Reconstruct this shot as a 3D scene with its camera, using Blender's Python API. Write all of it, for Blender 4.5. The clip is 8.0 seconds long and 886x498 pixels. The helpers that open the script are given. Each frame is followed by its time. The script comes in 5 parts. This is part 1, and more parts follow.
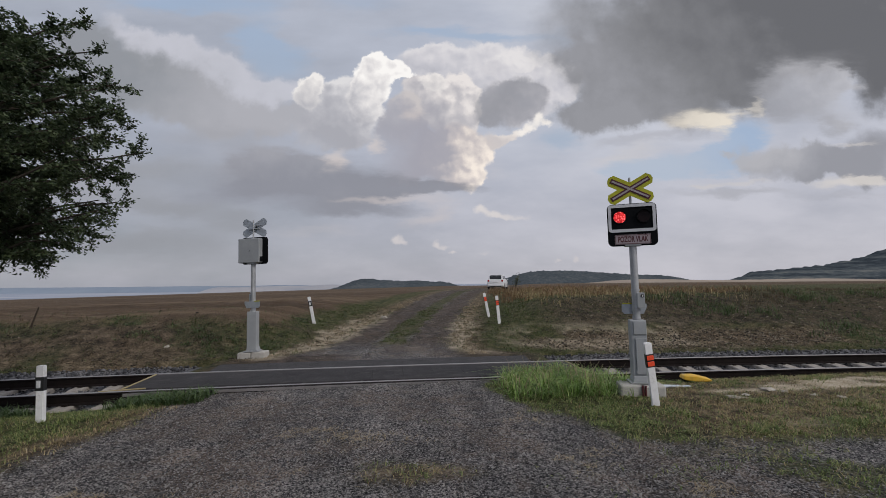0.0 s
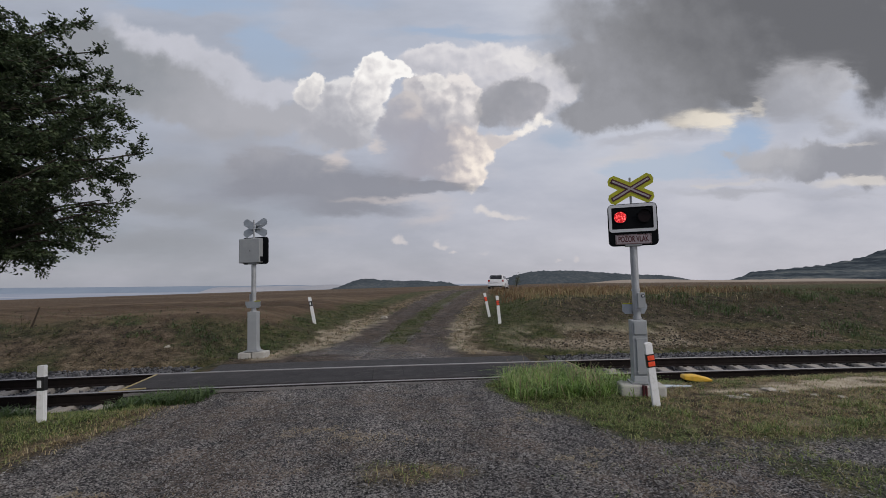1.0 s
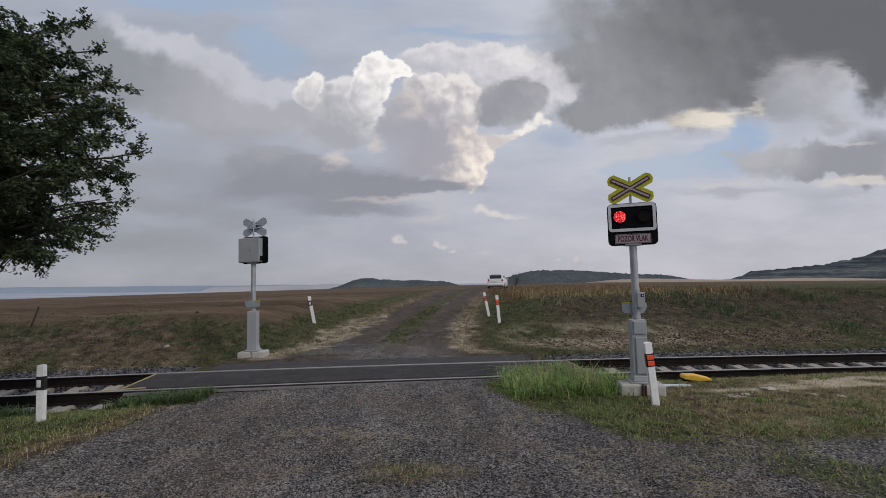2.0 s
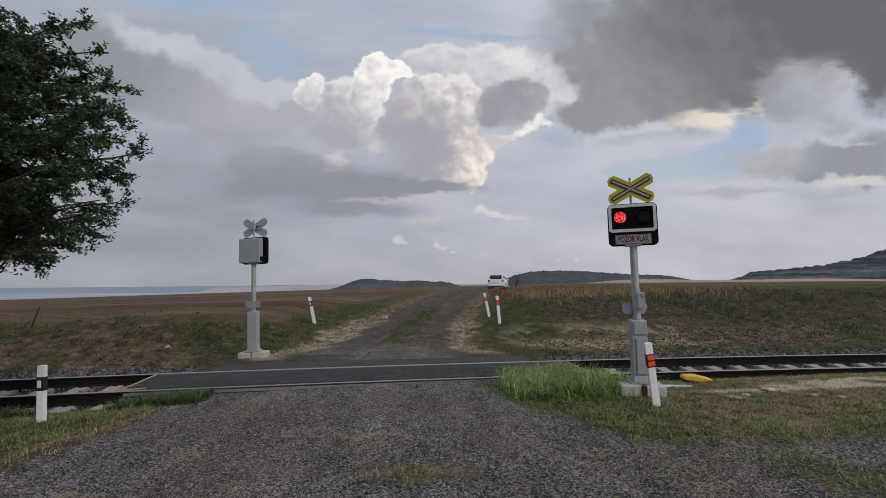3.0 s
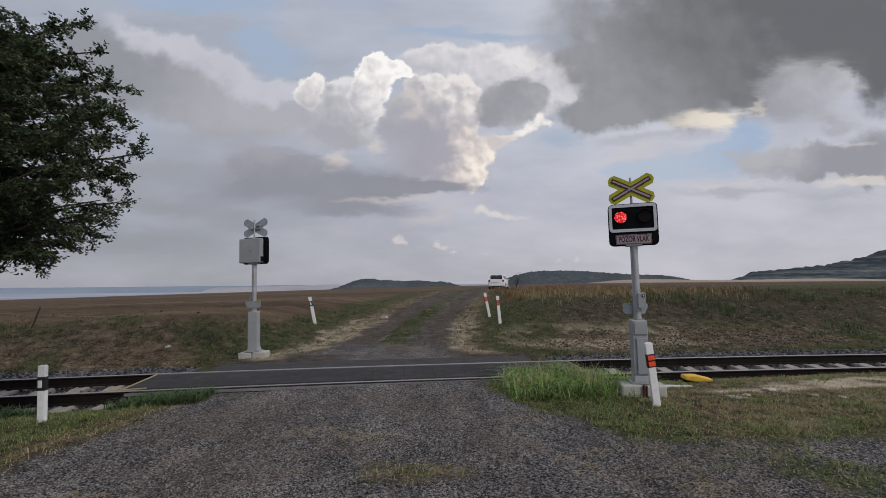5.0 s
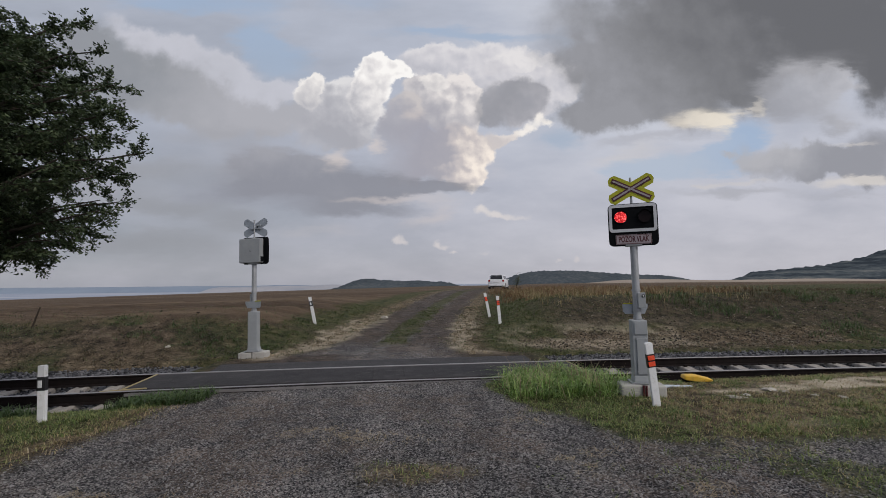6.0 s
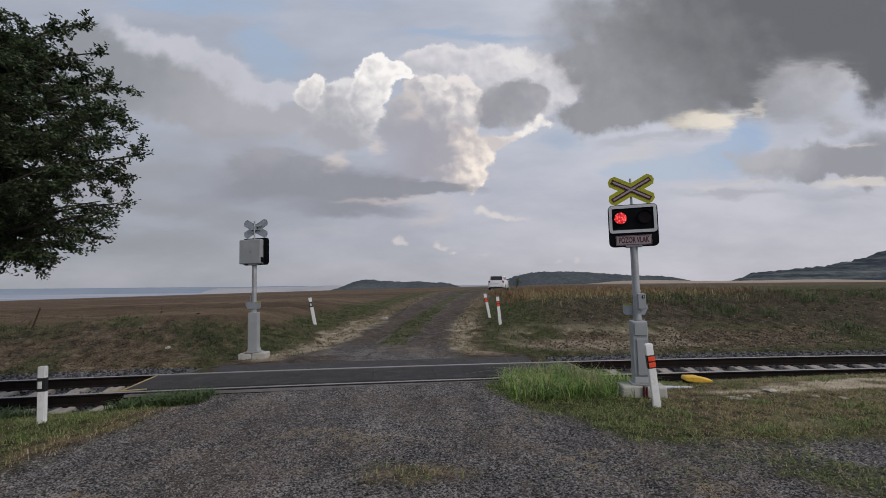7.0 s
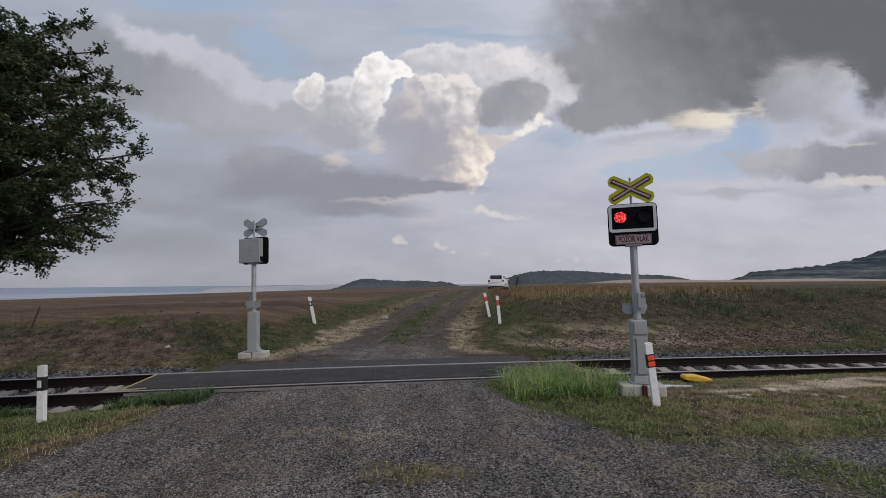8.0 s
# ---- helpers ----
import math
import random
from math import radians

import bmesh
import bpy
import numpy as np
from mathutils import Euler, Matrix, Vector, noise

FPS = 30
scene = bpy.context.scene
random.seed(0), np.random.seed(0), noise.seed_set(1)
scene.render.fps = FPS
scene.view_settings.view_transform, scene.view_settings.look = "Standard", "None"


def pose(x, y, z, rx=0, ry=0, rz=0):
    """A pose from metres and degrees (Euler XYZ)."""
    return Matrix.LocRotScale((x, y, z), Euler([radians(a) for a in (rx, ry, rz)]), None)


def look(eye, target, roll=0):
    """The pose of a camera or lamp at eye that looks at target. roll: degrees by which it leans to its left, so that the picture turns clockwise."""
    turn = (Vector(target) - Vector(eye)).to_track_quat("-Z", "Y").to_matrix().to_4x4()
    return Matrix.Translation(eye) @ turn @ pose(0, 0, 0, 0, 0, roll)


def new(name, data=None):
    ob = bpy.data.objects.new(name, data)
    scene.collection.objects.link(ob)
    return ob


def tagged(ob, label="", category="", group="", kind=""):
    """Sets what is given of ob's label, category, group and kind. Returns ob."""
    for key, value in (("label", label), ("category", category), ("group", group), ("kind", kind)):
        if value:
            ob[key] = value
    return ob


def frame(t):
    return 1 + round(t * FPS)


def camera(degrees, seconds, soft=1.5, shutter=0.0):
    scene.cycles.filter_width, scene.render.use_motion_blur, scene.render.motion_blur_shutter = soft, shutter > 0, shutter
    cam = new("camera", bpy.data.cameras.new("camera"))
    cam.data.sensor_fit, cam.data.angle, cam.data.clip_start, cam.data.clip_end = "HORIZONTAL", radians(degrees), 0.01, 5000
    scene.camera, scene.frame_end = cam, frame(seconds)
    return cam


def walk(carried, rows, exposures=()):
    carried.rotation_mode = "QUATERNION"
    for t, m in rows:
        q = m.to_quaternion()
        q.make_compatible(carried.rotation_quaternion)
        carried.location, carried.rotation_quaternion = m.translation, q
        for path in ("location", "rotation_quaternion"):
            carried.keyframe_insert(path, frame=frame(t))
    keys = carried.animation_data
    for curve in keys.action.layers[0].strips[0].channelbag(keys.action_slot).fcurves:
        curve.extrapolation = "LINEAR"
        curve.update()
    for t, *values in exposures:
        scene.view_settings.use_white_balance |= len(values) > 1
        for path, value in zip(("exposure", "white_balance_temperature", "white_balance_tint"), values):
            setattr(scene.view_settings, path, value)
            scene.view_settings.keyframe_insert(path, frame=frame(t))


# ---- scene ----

# ---------------------------------------------------------------- camera
F, EYE, TILT, ROLL = 790.0, Vector((0, 0, 1.8)), math.atan(59 / 790), -0.5
cam = camera(2 * math.degrees(math.atan(784 / F)), 8.0, soft=0.8)


def view(right, down):
    """The hand-held camera's pose: it sways a little to the left and up."""
    yaw, tilt = right / F, TILT + down / F
    way = Vector((-math.sin(yaw) * math.cos(tilt), math.cos(yaw) * math.cos(tilt), math.sin(tilt)))
    return look(EYE, EYE + way, ROLL)


walk(cam, [(0.0, view(0, 0)), (0.5, view(1.0, 0)), (1.0, view(0.8, 0)), (1.5, view(0, -1.3)), (3.0, view(0.7, 0)),
           (3.5, view(-0.4, -1.7)), (4.0, view(0.2, -1.7)), (4.5, view(1.4, 0)), (6.0, view(1.3, 0)),
           (6.5, view(1.5, 1.6)), (7.0, view(1.5, 1.6)), (7.5, view(0.6, 0)), (8.0, view(0.9, 0))])

# ---------------------------------------------------------------- sky and sun
SUN_AZ, SUN_EL = 132.0, 40.0  # degrees clockwise from +y


class Net:
    """Short spellings for node trees."""

    def __init__(self, tree):
        self.t = tree
        tree.nodes.clear()

    def n(self, kind, operation=""):
        node = self.t.nodes.new(kind)
        if operation:
            node.operation = operation
        return node

    def put(self, sock, v):
        if isinstance(v, bpy.types.NodeSocket):
            self.t.links.new(v, sock)
        else:
            sock.default_value = v

    def m(self, op, a, b=0.0, c=0.0, clamp=False):
        node = self.n("ShaderNodeMath", op)
        node.use_clamp = clamp
        for s, v in zip(node.inputs, (a, b, c)):
            self.put(s, v)
        return node.outputs[0]

    def v(self, op, a, b=(0, 0, 0)):
        node = self.n("ShaderNodeVectorMath", op)
        self.put(node.inputs[0], a)
        self.put(node.inputs[1], b)
        return node.outputs[0]

    def scaled(self, a, f):
        node = self.n("ShaderNodeVectorMath", "SCALE")
        self.put(node.inputs[0], a)
        self.put(node.inputs["Scale"], f)
        return node.outputs[0]

    def noise(self, vec, scale, detail=4.0, rough=0.55, colour=False, dist=0.0):
        node = self.n("ShaderNodeTexNoise")
        if vec is not None:
            self.put(node.inputs["Vector"], vec)
        node.inputs["Scale"].default_value = scale
        node.inputs["Detail"].default_value = detail
        node.inputs["Roughness"].default_value = rough
        node.inputs["Distortion"].default_value = dist
        return node.outputs["Color" if colour else "Fac"]

    def voronoi(self, vec, scale, colour=False, feature="F1", rand=1.0):
        node = self.n("ShaderNodeTexVoronoi")
        node.feature = feature
        if vec is not None:
            self.put(node.inputs["Vector"], vec)
        node.inputs["Scale"].default_value = scale
        node.inputs["Randomness"].default_value = rand
        return node.outputs["Color" if colour else "Distance"]

    def step(self, x, lo, hi):
        node = self.n("ShaderNodeMapRange")
        node.interpolation_type = "SMOOTHSTEP"
        for i, v in enumerate((x, lo, hi, 0.0, 1.0)):
            self.put(node.inputs[i], v)
        return node.outputs[0]

    def ramp(self, x, stops):
        node = self.n("ShaderNodeValToRGB")
        r = node.color_ramp
        while len(r.elements) < len(stops):
            r.elements.new(0.5)
        for e, (p, c) in zip(r.elements, stops):
            e.position, e.color = p, (*c, 1)
        self.put(node.inputs[0], x)
        return node.outputs[0]

    def mix(self, f, a, b, kind="MIX"):
        node = self.n("ShaderNodeMix")
        node.data_type, node.blend_type = "RGBA", kind
        self.put(node.inputs[0], f)
        for s, v in ((node.inputs[6], a), (node.inputs[7], b)):
            self.put(s, v if isinstance(v, bpy.types.NodeSocket) else (*v, 1))
        return node.outputs[2]

    def blob(self, uv, u, v, su, sv, turn=0.0):
        """1 in the middle of a soft ellipse, 0 at its rim."""
        node = self.n("ShaderNodeMapping")
        node.vector_type = "TEXTURE"
        self.put(node.inputs["Vector"], uv)
        node.inputs["Location"].default_value = (u, v, 0)
        node.inputs["Rotation"].default_value = (0, 0, radians(turn))
        node.inputs["Scale"].default_value = (su, sv, 1)
        ln = self.n("ShaderNodeVectorMath", "LENGTH")
        self.put(ln.inputs[0], node.outputs[0])
        return self.step(ln.outputs["Value"], 1.0, 0.0)

    def total(self, uv, blobs):
        """The sum of many soft ellipses, one after the other."""
        out = None
        for *place, gain in blobs:
            at = uv
            if out is not None:
                node = self.n("ShaderNodeVectorMath", "MULTIPLY_ADD")
                for s, v in zip(node.inputs, (out, (1e-6, 1e-6, 0), uv)):
                    self.put(s, v)
                at = node.outputs[0]
            out = self.m("MULTIPLY_ADD", self.blob(at, *place), gain, 0.0 if out is None else out)
        return out


def make_sky():
    world = bpy.data.worlds.new("world")
    scene.world = world
    world.use_nodes = True
    g = Net(world.node_tree)
    sky = g.n("ShaderNodeTexSky")
    sky.sky_type, sky.sun_disc = "NISHITA", False
    sky.sun_elevation, sky.sun_rotation = radians(SUN_EL), radians(SUN_AZ)
    ray = g.n("ShaderNodeTexCoord").outputs["Generated"]
    sep = g.n("ShaderNodeSeparateXYZ")
    g.put(sep.inputs[0], ray)
    # the cloud deck lies on a plane ahead: across and up
    ahead = g.m("MAXIMUM", sep.outputs[1], 0.06)
    comb = g.n("ShaderNodeCombineXYZ")
    g.put(comb.inputs[0], g.m("DIVIDE", sep.outputs[0], ahead))
    g.put(comb.inputs[1], g.m("DIVIDE", sep.outputs[2], ahead))
    uv = comb.outputs[0]
    half = (0.5, 0.5, 0.5)
    big = g.v("SUBTRACT", g.noise(uv, 6.0, 3.0, 0.55, True), half)
    fine = g.v("SUBTRACT", g.noise(uv, 21.0, 4.0, 0.6, True), half)
    flat = g.v("MULTIPLY", uv, (1.0, 2.8, 1.0))
    streaks = g.v("MULTIPLY", g.v("SUBTRACT", g.noise(flat, 7.0, 5.0, 0.6, True), half), (1.0, 0.45, 0.0))
    bent = {
        "soft": g.v("ADD", g.v("ADD", uv, g.scaled(big, 0.15)), g.scaled(fine, 0.07)),
        "wisp": g.v("ADD", uv, g.scaled(streaks, 0.17)),
        "billow": g.v("ADD", g.v("ADD", uv, g.scaled(big, 0.04)), g.scaled(fine, 0.05)),
        "small": g.v("ADD", uv, g.scaled(fine, 0.035)),
    }
    # rounded knobs on the heaps, and their light from the upper right
    warped = g.v("ADD", uv, g.scaled(fine, 0.035))

    def knobs(at):
        a = g.voronoi(at, 24.0, feature="SMOOTH_F1")
        b = g.voronoi(at, 58.0, feature="SMOOTH_F1")
        return g.m("ADD", g.m("MULTIPLY", a, -0.62), g.m("MULTIPLY", b, -0.36))
    knob = g.m("ADD", knobs(warped), 0.36)
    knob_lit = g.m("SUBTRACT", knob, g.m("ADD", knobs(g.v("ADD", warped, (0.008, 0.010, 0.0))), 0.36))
    cirrus = g.noise(flat, 3.2, 6.0, 0.56)
    broad = g.noise(uv, 4.2, 6.0, 0.58)
    relief = g.m("SUBTRACT", g.noise(uv, 9.0, 5.0, 0.58), g.noise(g.v("ADD", uv, (0.022, 0.028, 0.0)), 9.0, 5.0, 0.58))

    # the veil: paler and rosier low down, blue-grey overhead, darker to the left
    low = g.step(sep.outputs[2], 0.42, 0.02)
    veil = g.m("ADD", g.m("MULTIPLY", g.m("SUBTRACT", cirrus, 0.5), 0.75), g.m("ADD", 0.38, g.m("MULTIPLY", g.step(sep.outputs[0], -0.6, 0.4), 0.38)))
    high_col = g.ramp(veil, [(0.25, (0.36, 0.385, 0.45)), (0.6, (0.475, 0.505, 0.59)), (0.9, (0.60, 0.62, 0.69))])
    low_col = g.ramp(veil, [(0.25, (0.30, 0.315, 0.36)), (0.55, (0.40, 0.402, 0.46)), (0.85, (0.56, 0.55, 0.61))])
    col = g.mix(low, high_col, low_col)
    col = g.mix(0.06, col, g.scaled(sky.outputs[0], 0.11))

    def cloud(blobs, lo, hi, edge, amount, dark, light, tone, grain, rim):
        """One cloud over what lies behind it: soft ellipses, torn or knobbed at the edge, toned from its dark to its light side."""
        nonlocal col
        f = g.total(bent[edge], blobs)
        if edge == "billow":
            f = g.m("ADD", f, g.m("ADD", g.m("MULTIPLY", knob, 0.62), g.m("MULTIPLY", g.m("SUBTRACT", broad, 0.5), 0.5)))
        elif edge == "soft":
            f = g.m("ADD", f, g.m("MULTIPLY", g.m("SUBTRACT", broad, 0.5), 0.85))
        elif edge == "wisp":
            f = g.m("MULTIPLY", f, g.m("ADD", 0.45, g.m("MULTIPLY", cirrus, 1.1)))
        du, dv = light[0] - dark[0], light[1] - dark[1]
        k = 1.0 / (du * du + dv * dv)
        dot = g.n("ShaderNodeVectorMath", "DOT_PRODUCT")
        g.put(dot.inputs[0], g.v("SUBTRACT", bent["soft"] if edge != "billow" else bent["billow"], (dark[0], dark[1], 0.0)))
        dot.inputs[1].default_value = (du * k, dv * k, 0.0)
        cover = g.m("MULTIPLY", g.step(f, lo, hi), amount)
        if edge == "billow":
            # the heap melts away on its dark side
            cover = g.m("MULTIPLY", cover, g.step(dot.outputs["Value"], -0.75, 0.05))
        shade = g.m("MINIMUM", g.m("MAXIMUM", dot.outputs["Value"], 0.0), 1.0)
        shade = g.m("MULTIPLY_ADD", relief, 1.1 * grain, shade)
        if edge == "billow":
            shade = g.m("MULTIPLY_ADD", g.m("MULTIPLY", knob_lit, g.m("ADD", 0.15, shade)), 1.0 * grain, shade)
        elif edge != "small":
            shade = g.m("MULTIPLY_ADD", g.m("SUBTRACT", broad, 0.5), 0.9 * grain, shade)
        if rim:
            shade = g.m("MULTIPLY_ADD", g.step(f, hi + 0.4, hi - 0.05), rim, shade)
        n = len(tone) - 1
        col = g.mix(cover, col, g.ramp(shade, [(0.04 + 0.92 * i / n, c) for i, c in enumerate(tone)]))

    # open blue between the clouds
    cloud([
        (-0.382, 0.520, 0.145, 0.085, -20, 1),
        (-0.429, 0.575, 0.103, 0.077, 0, 0.8),
        (-0.636, 0.659, 0.189, 0.048, 0, 1),
        (-0.464, 0.654, 0.172, 0.045, 0, 0.7),
        (-0.027, 0.584, 0.205, 0.027, -4, 0.9),
        (0.131, 0.566, 0.171, 0.021, 0, 0.8),
        (0.288, 0.555, 0.103, 0.051, 0, 0.6),
        (0.262, 0.324, 0.104, 0.047, 0, 0.9),
        (-0.186, 0.655, 0.189, 0.034, 0, 0.5),
    ], 0.045, 0.9375, "wisp", 0.75, (-0.366, 0.392), (-0.371, 0.664), [(0.36, 0.44, 0.56), (0.33, 0.44, 0.61)], 0.2, 0)
    # blue gap under the dark cloud
    cloud([
        (0.684, 0.316, 0.118, 0.071, 32, 1),
        (0.537, 0.262, 0.218, 0.050, 5, 0.9),
        (0.653, 0.270, 0.100, 0.050, 0, 0.7),
        (0.447, 0.253, 0.134, 0.037, 0, 0.6),
    ], 0.045, 0.75, "wisp", 0.85, (0.537, 0.252), (0.708, 0.329), [(0.43, 0.5, 0.61), (0.34, 0.45, 0.62)], 0.2, 0)
    # pale crest behind the grey bank
    cloud([
        (-0.585, 0.512, 0.170, 0.082, -25, 1),
        (-0.466, 0.473, 0.195, 0.068, -12, 1),
        (-0.393, 0.452, 0.136, 0.051, 0, 1),
        (-0.720, 0.605, 0.137, 0.058, -30, 1),
        (-0.645, 0.556, 0.103, 0.068, -30, 1),
    ], 0.1125, 1.015, "soft", 0.8, (-0.588, 0.407), (-0.527, 0.542), [(0.47, 0.475, 0.52), (0.58, 0.58, 0.64)], 0.6, 0)
    # long grey bank on the left
    cloud([
        (-0.762, 0.517, 0.221, 0.145, -20, 1),
        (-0.641, 0.455, 0.204, 0.112, -25, 0.9),
        (-0.496, 0.400, 0.270, 0.081, -8, 0.9),
        (-0.353, 0.385, 0.203, 0.061, -5, 0.7),
        (-0.844, 0.592, 0.154, 0.094, 0, 0.8),
        (-0.873, 0.396, 0.253, 0.186, 0, 0.5),
    ], 0.1125, 0.899, "soft", 0.9, (-0.683, 0.502), (-0.521, 0.340), [(0.275, 0.288, 0.315), (0.36, 0.365, 0.395), (0.42, 0.42, 0.455)], 0.4, 0)
    # grey sheets low on the left
    cloud([
        (-0.621, 0.262, 0.368, 0.067, -4, 0.8),
        (-0.851, 0.225, 0.300, 0.100, 0, 0.7),
        (-0.580, 0.177, 0.266, 0.050, -6, 0.9),
        (-0.717, 0.108, 0.331, 0.056, 0, 0.7),
        (-0.464, 0.138, 0.133, 0.033, 0, 0.6),
        (-0.576, 0.075, 0.363, 0.082, 0, 0.6),
        (-0.495, 0.333, 0.286, 0.057, -4, 0.7),
    ], 0.045, 1.0625, "wisp", 0.8, (-0.619, 0.197), (-0.625, 0.354), [(0.295, 0.305, 0.335), (0.355, 0.36, 0.395)], 0.6, 0)
    # wide pale cloud behind the heap
    cloud([
        (-0.047, 0.530, 0.113, 0.051, 0, 1),
        (0.025, 0.503, 0.153, 0.078, 0, 1),
        (0.156, 0.511, 0.170, 0.061, 0, 1),
        (0.240, 0.480, 0.112, 0.078, 0, 1),
        (0.102, 0.428, 0.169, 0.119, 0, 0.8),
        (0.292, 0.460, 0.075, 0.065, 0, 1),
        (0.192, 0.380, 0.091, 0.047, 0, 0.6),
        (0.251, 0.406, 0.074, 0.051, 0, 0.7),
    ], 0.28, 0.66, "billow", 0.92, (0.088, 0.368), (0.157, 0.549), [(0.44, 0.44, 0.49), (0.55, 0.545, 0.59), (0.64, 0.625, 0.66), (0.72, 0.7, 0.72)], 1.3, 0.2)
    # knuckle of the pale cloud
    cloud([
        (0.162, 0.515, 0.085, 0.037, 0, 1),
        (0.116, 0.498, 0.058, 0.034, 0, 1),
        (0.208, 0.505, 0.051, 0.034, 0, 0.9),
    ], 0.28, 0.68, "billow", 0.8, (0.142, 0.468), (0.176, 0.533), [(0.54, 0.53, 0.575), (0.66, 0.645, 0.675), (0.78, 0.755, 0.76)], 1.2, 0.2)
    # middle heap
    cloud([
        (0.027, 0.449, 0.085, 0.064, 0, 1),
        (0.058, 0.421, 0.058, 0.068, 0, 1),
        (-0.028, 0.389, 0.128, 0.091, 0, 1),
        (0.043, 0.372, 0.064, 0.064, 0, 1),
        (-0.048, 0.456, 0.078, 0.061, 0, 0.8),
    ], 0.3, 0.6, "billow", 1, (-0.061, 0.343), (0.074, 0.468), [(0.375, 0.37, 0.42), (0.46, 0.45, 0.485), (0.6, 0.575, 0.59), (0.8, 0.755, 0.74)], 1.2, 0.2)
    # knob on the middle heap
    cloud([
        (-0.025, 0.472, 0.044, 0.044, 0, 1),
        (-0.002, 0.456, 0.044, 0.041, 0, 0.9),
    ], 0.3, 0.66, "billow", 0.95, (-0.048, 0.422), (-0.008, 0.493), [(0.46, 0.455, 0.495), (0.62, 0.6, 0.61), (0.84, 0.8, 0.78)], 1.1, 0.15)
    # grey fold between the heaps
    cloud([
        (-0.106, 0.383, 0.074, 0.074, 0, 1),
        (-0.074, 0.409, 0.051, 0.044, 0, 1),
        (-0.119, 0.337, 0.101, 0.084, 0, 0.8),
    ], 0.25, 0.81, "billow", 0.9, (-0.119, 0.350), (-0.061, 0.429), [(0.375, 0.372, 0.42), (0.43, 0.42, 0.46), (0.58, 0.545, 0.545)], 0.9, 0.1)
    # sunlit heap, its shaded shoulder
    cloud([
        (-0.239, 0.434, 0.078, 0.071, 0, 1),
        (-0.197, 0.417, 0.095, 0.085, 0, 1),
        (-0.220, 0.361, 0.142, 0.101, 0, 0.9),
        (-0.294, 0.345, 0.185, 0.108, 0, 0.6),
    ], 0.28, 0.62, "billow", 1, (-0.262, 0.344), (-0.185, 0.484), [(0.395, 0.398, 0.44), (0.46, 0.46, 0.5), (0.58, 0.575, 0.605), (0.72, 0.71, 0.725)], 1.2, 0.2)
    # sunlit heap, its left horn
    cloud([
        (-0.309, 0.448, 0.051, 0.061, 60, 1),
        (-0.287, 0.464, 0.037, 0.048, 0, 1),
        (-0.321, 0.425, 0.058, 0.058, 0, 0.8),
    ], 0.28, 0.62, "billow", 1, (-0.288, 0.391), (-0.283, 0.485), [(0.44, 0.44, 0.48), (0.62, 0.605, 0.62), (0.86, 0.83, 0.81)], 1.1, 0.2)
    # sunlit heap, its crown
    cloud([
        (-0.172, 0.484, 0.058, 0.061, 20, 1),
        (-0.148, 0.516, 0.044, 0.048, 0, 1),
        (-0.113, 0.500, 0.058, 0.048, 0, 1),
        (-0.080, 0.486, 0.034, 0.026, 0, 0.95),
        (-0.148, 0.450, 0.068, 0.058, 0, 1),
        (-0.185, 0.437, 0.068, 0.051, 0, 0.8),
        (-0.165, 0.397, 0.074, 0.068, 0, 0.8),
    ], 0.3, 0.58, "billow", 1, (-0.204, 0.384), (-0.114, 0.513), [(0.42, 0.42, 0.46), (0.6, 0.59, 0.615), (0.79, 0.765, 0.765), (0.95, 0.925, 0.905)], 1.3, 0.22)
    # grey puff before the pale cloud
    cloud([
        (0.128, 0.434, 0.081, 0.064, 0, 1),
        (0.187, 0.443, 0.081, 0.061, 0, 1),
        (0.151, 0.414, 0.091, 0.061, 0, 1),
        (0.095, 0.388, 0.057, 0.051, 0, 1),
        (0.206, 0.400, 0.078, 0.051, 0, 1),
        (0.140, 0.367, 0.094, 0.034, 0, 0.7),
        (0.220, 0.440, 0.061, 0.058, 0, 0.7),
    ], 0.2, 0.91, "billow", 0.93, (0.128, 0.421), (0.230, 0.333), [(0.3, 0.303, 0.335), (0.345, 0.345, 0.38), (0.42, 0.415, 0.45)], 1, 0)
    # column with a warm edge
    cloud([
        (-0.036, 0.294, 0.151, 0.124, 0, 1),
        (0.042, 0.293, 0.080, 0.107, 0, 1),
        (0.073, 0.240, 0.047, 0.060, 0, 1),
        (0.098, 0.306, 0.050, 0.044, 0, 1),
        (-0.119, 0.290, 0.117, 0.117, 0, 0.8),
    ], 0.26, 0.66, "billow", 1, (-0.055, 0.290), (0.102, 0.256), [(0.372, 0.368, 0.422), (0.4, 0.39, 0.435), (0.6, 0.55, 0.545), (0.92, 0.83, 0.75)], 0.9, 0.05)
    # ragged warm arm
    cloud([
        (0.133, 0.321, 0.047, 0.024, 20, 1),
        (0.168, 0.337, 0.044, 0.022, 15, 0.9),
        (0.202, 0.352, 0.037, 0.024, 20, 0.9),
        (0.228, 0.376, 0.029, 0.030, 0, 1),
        (0.250, 0.365, 0.020, 0.020, 0, 0.8),
        (0.111, 0.328, 0.040, 0.030, 0, 0.8),
    ], 0.22, 0.86, "billow", 0.92, (0.126, 0.295), (0.225, 0.387), [(0.6, 0.555, 0.55), (0.76, 0.7, 0.665), (0.92, 0.87, 0.82)], 1.2, 0.1)
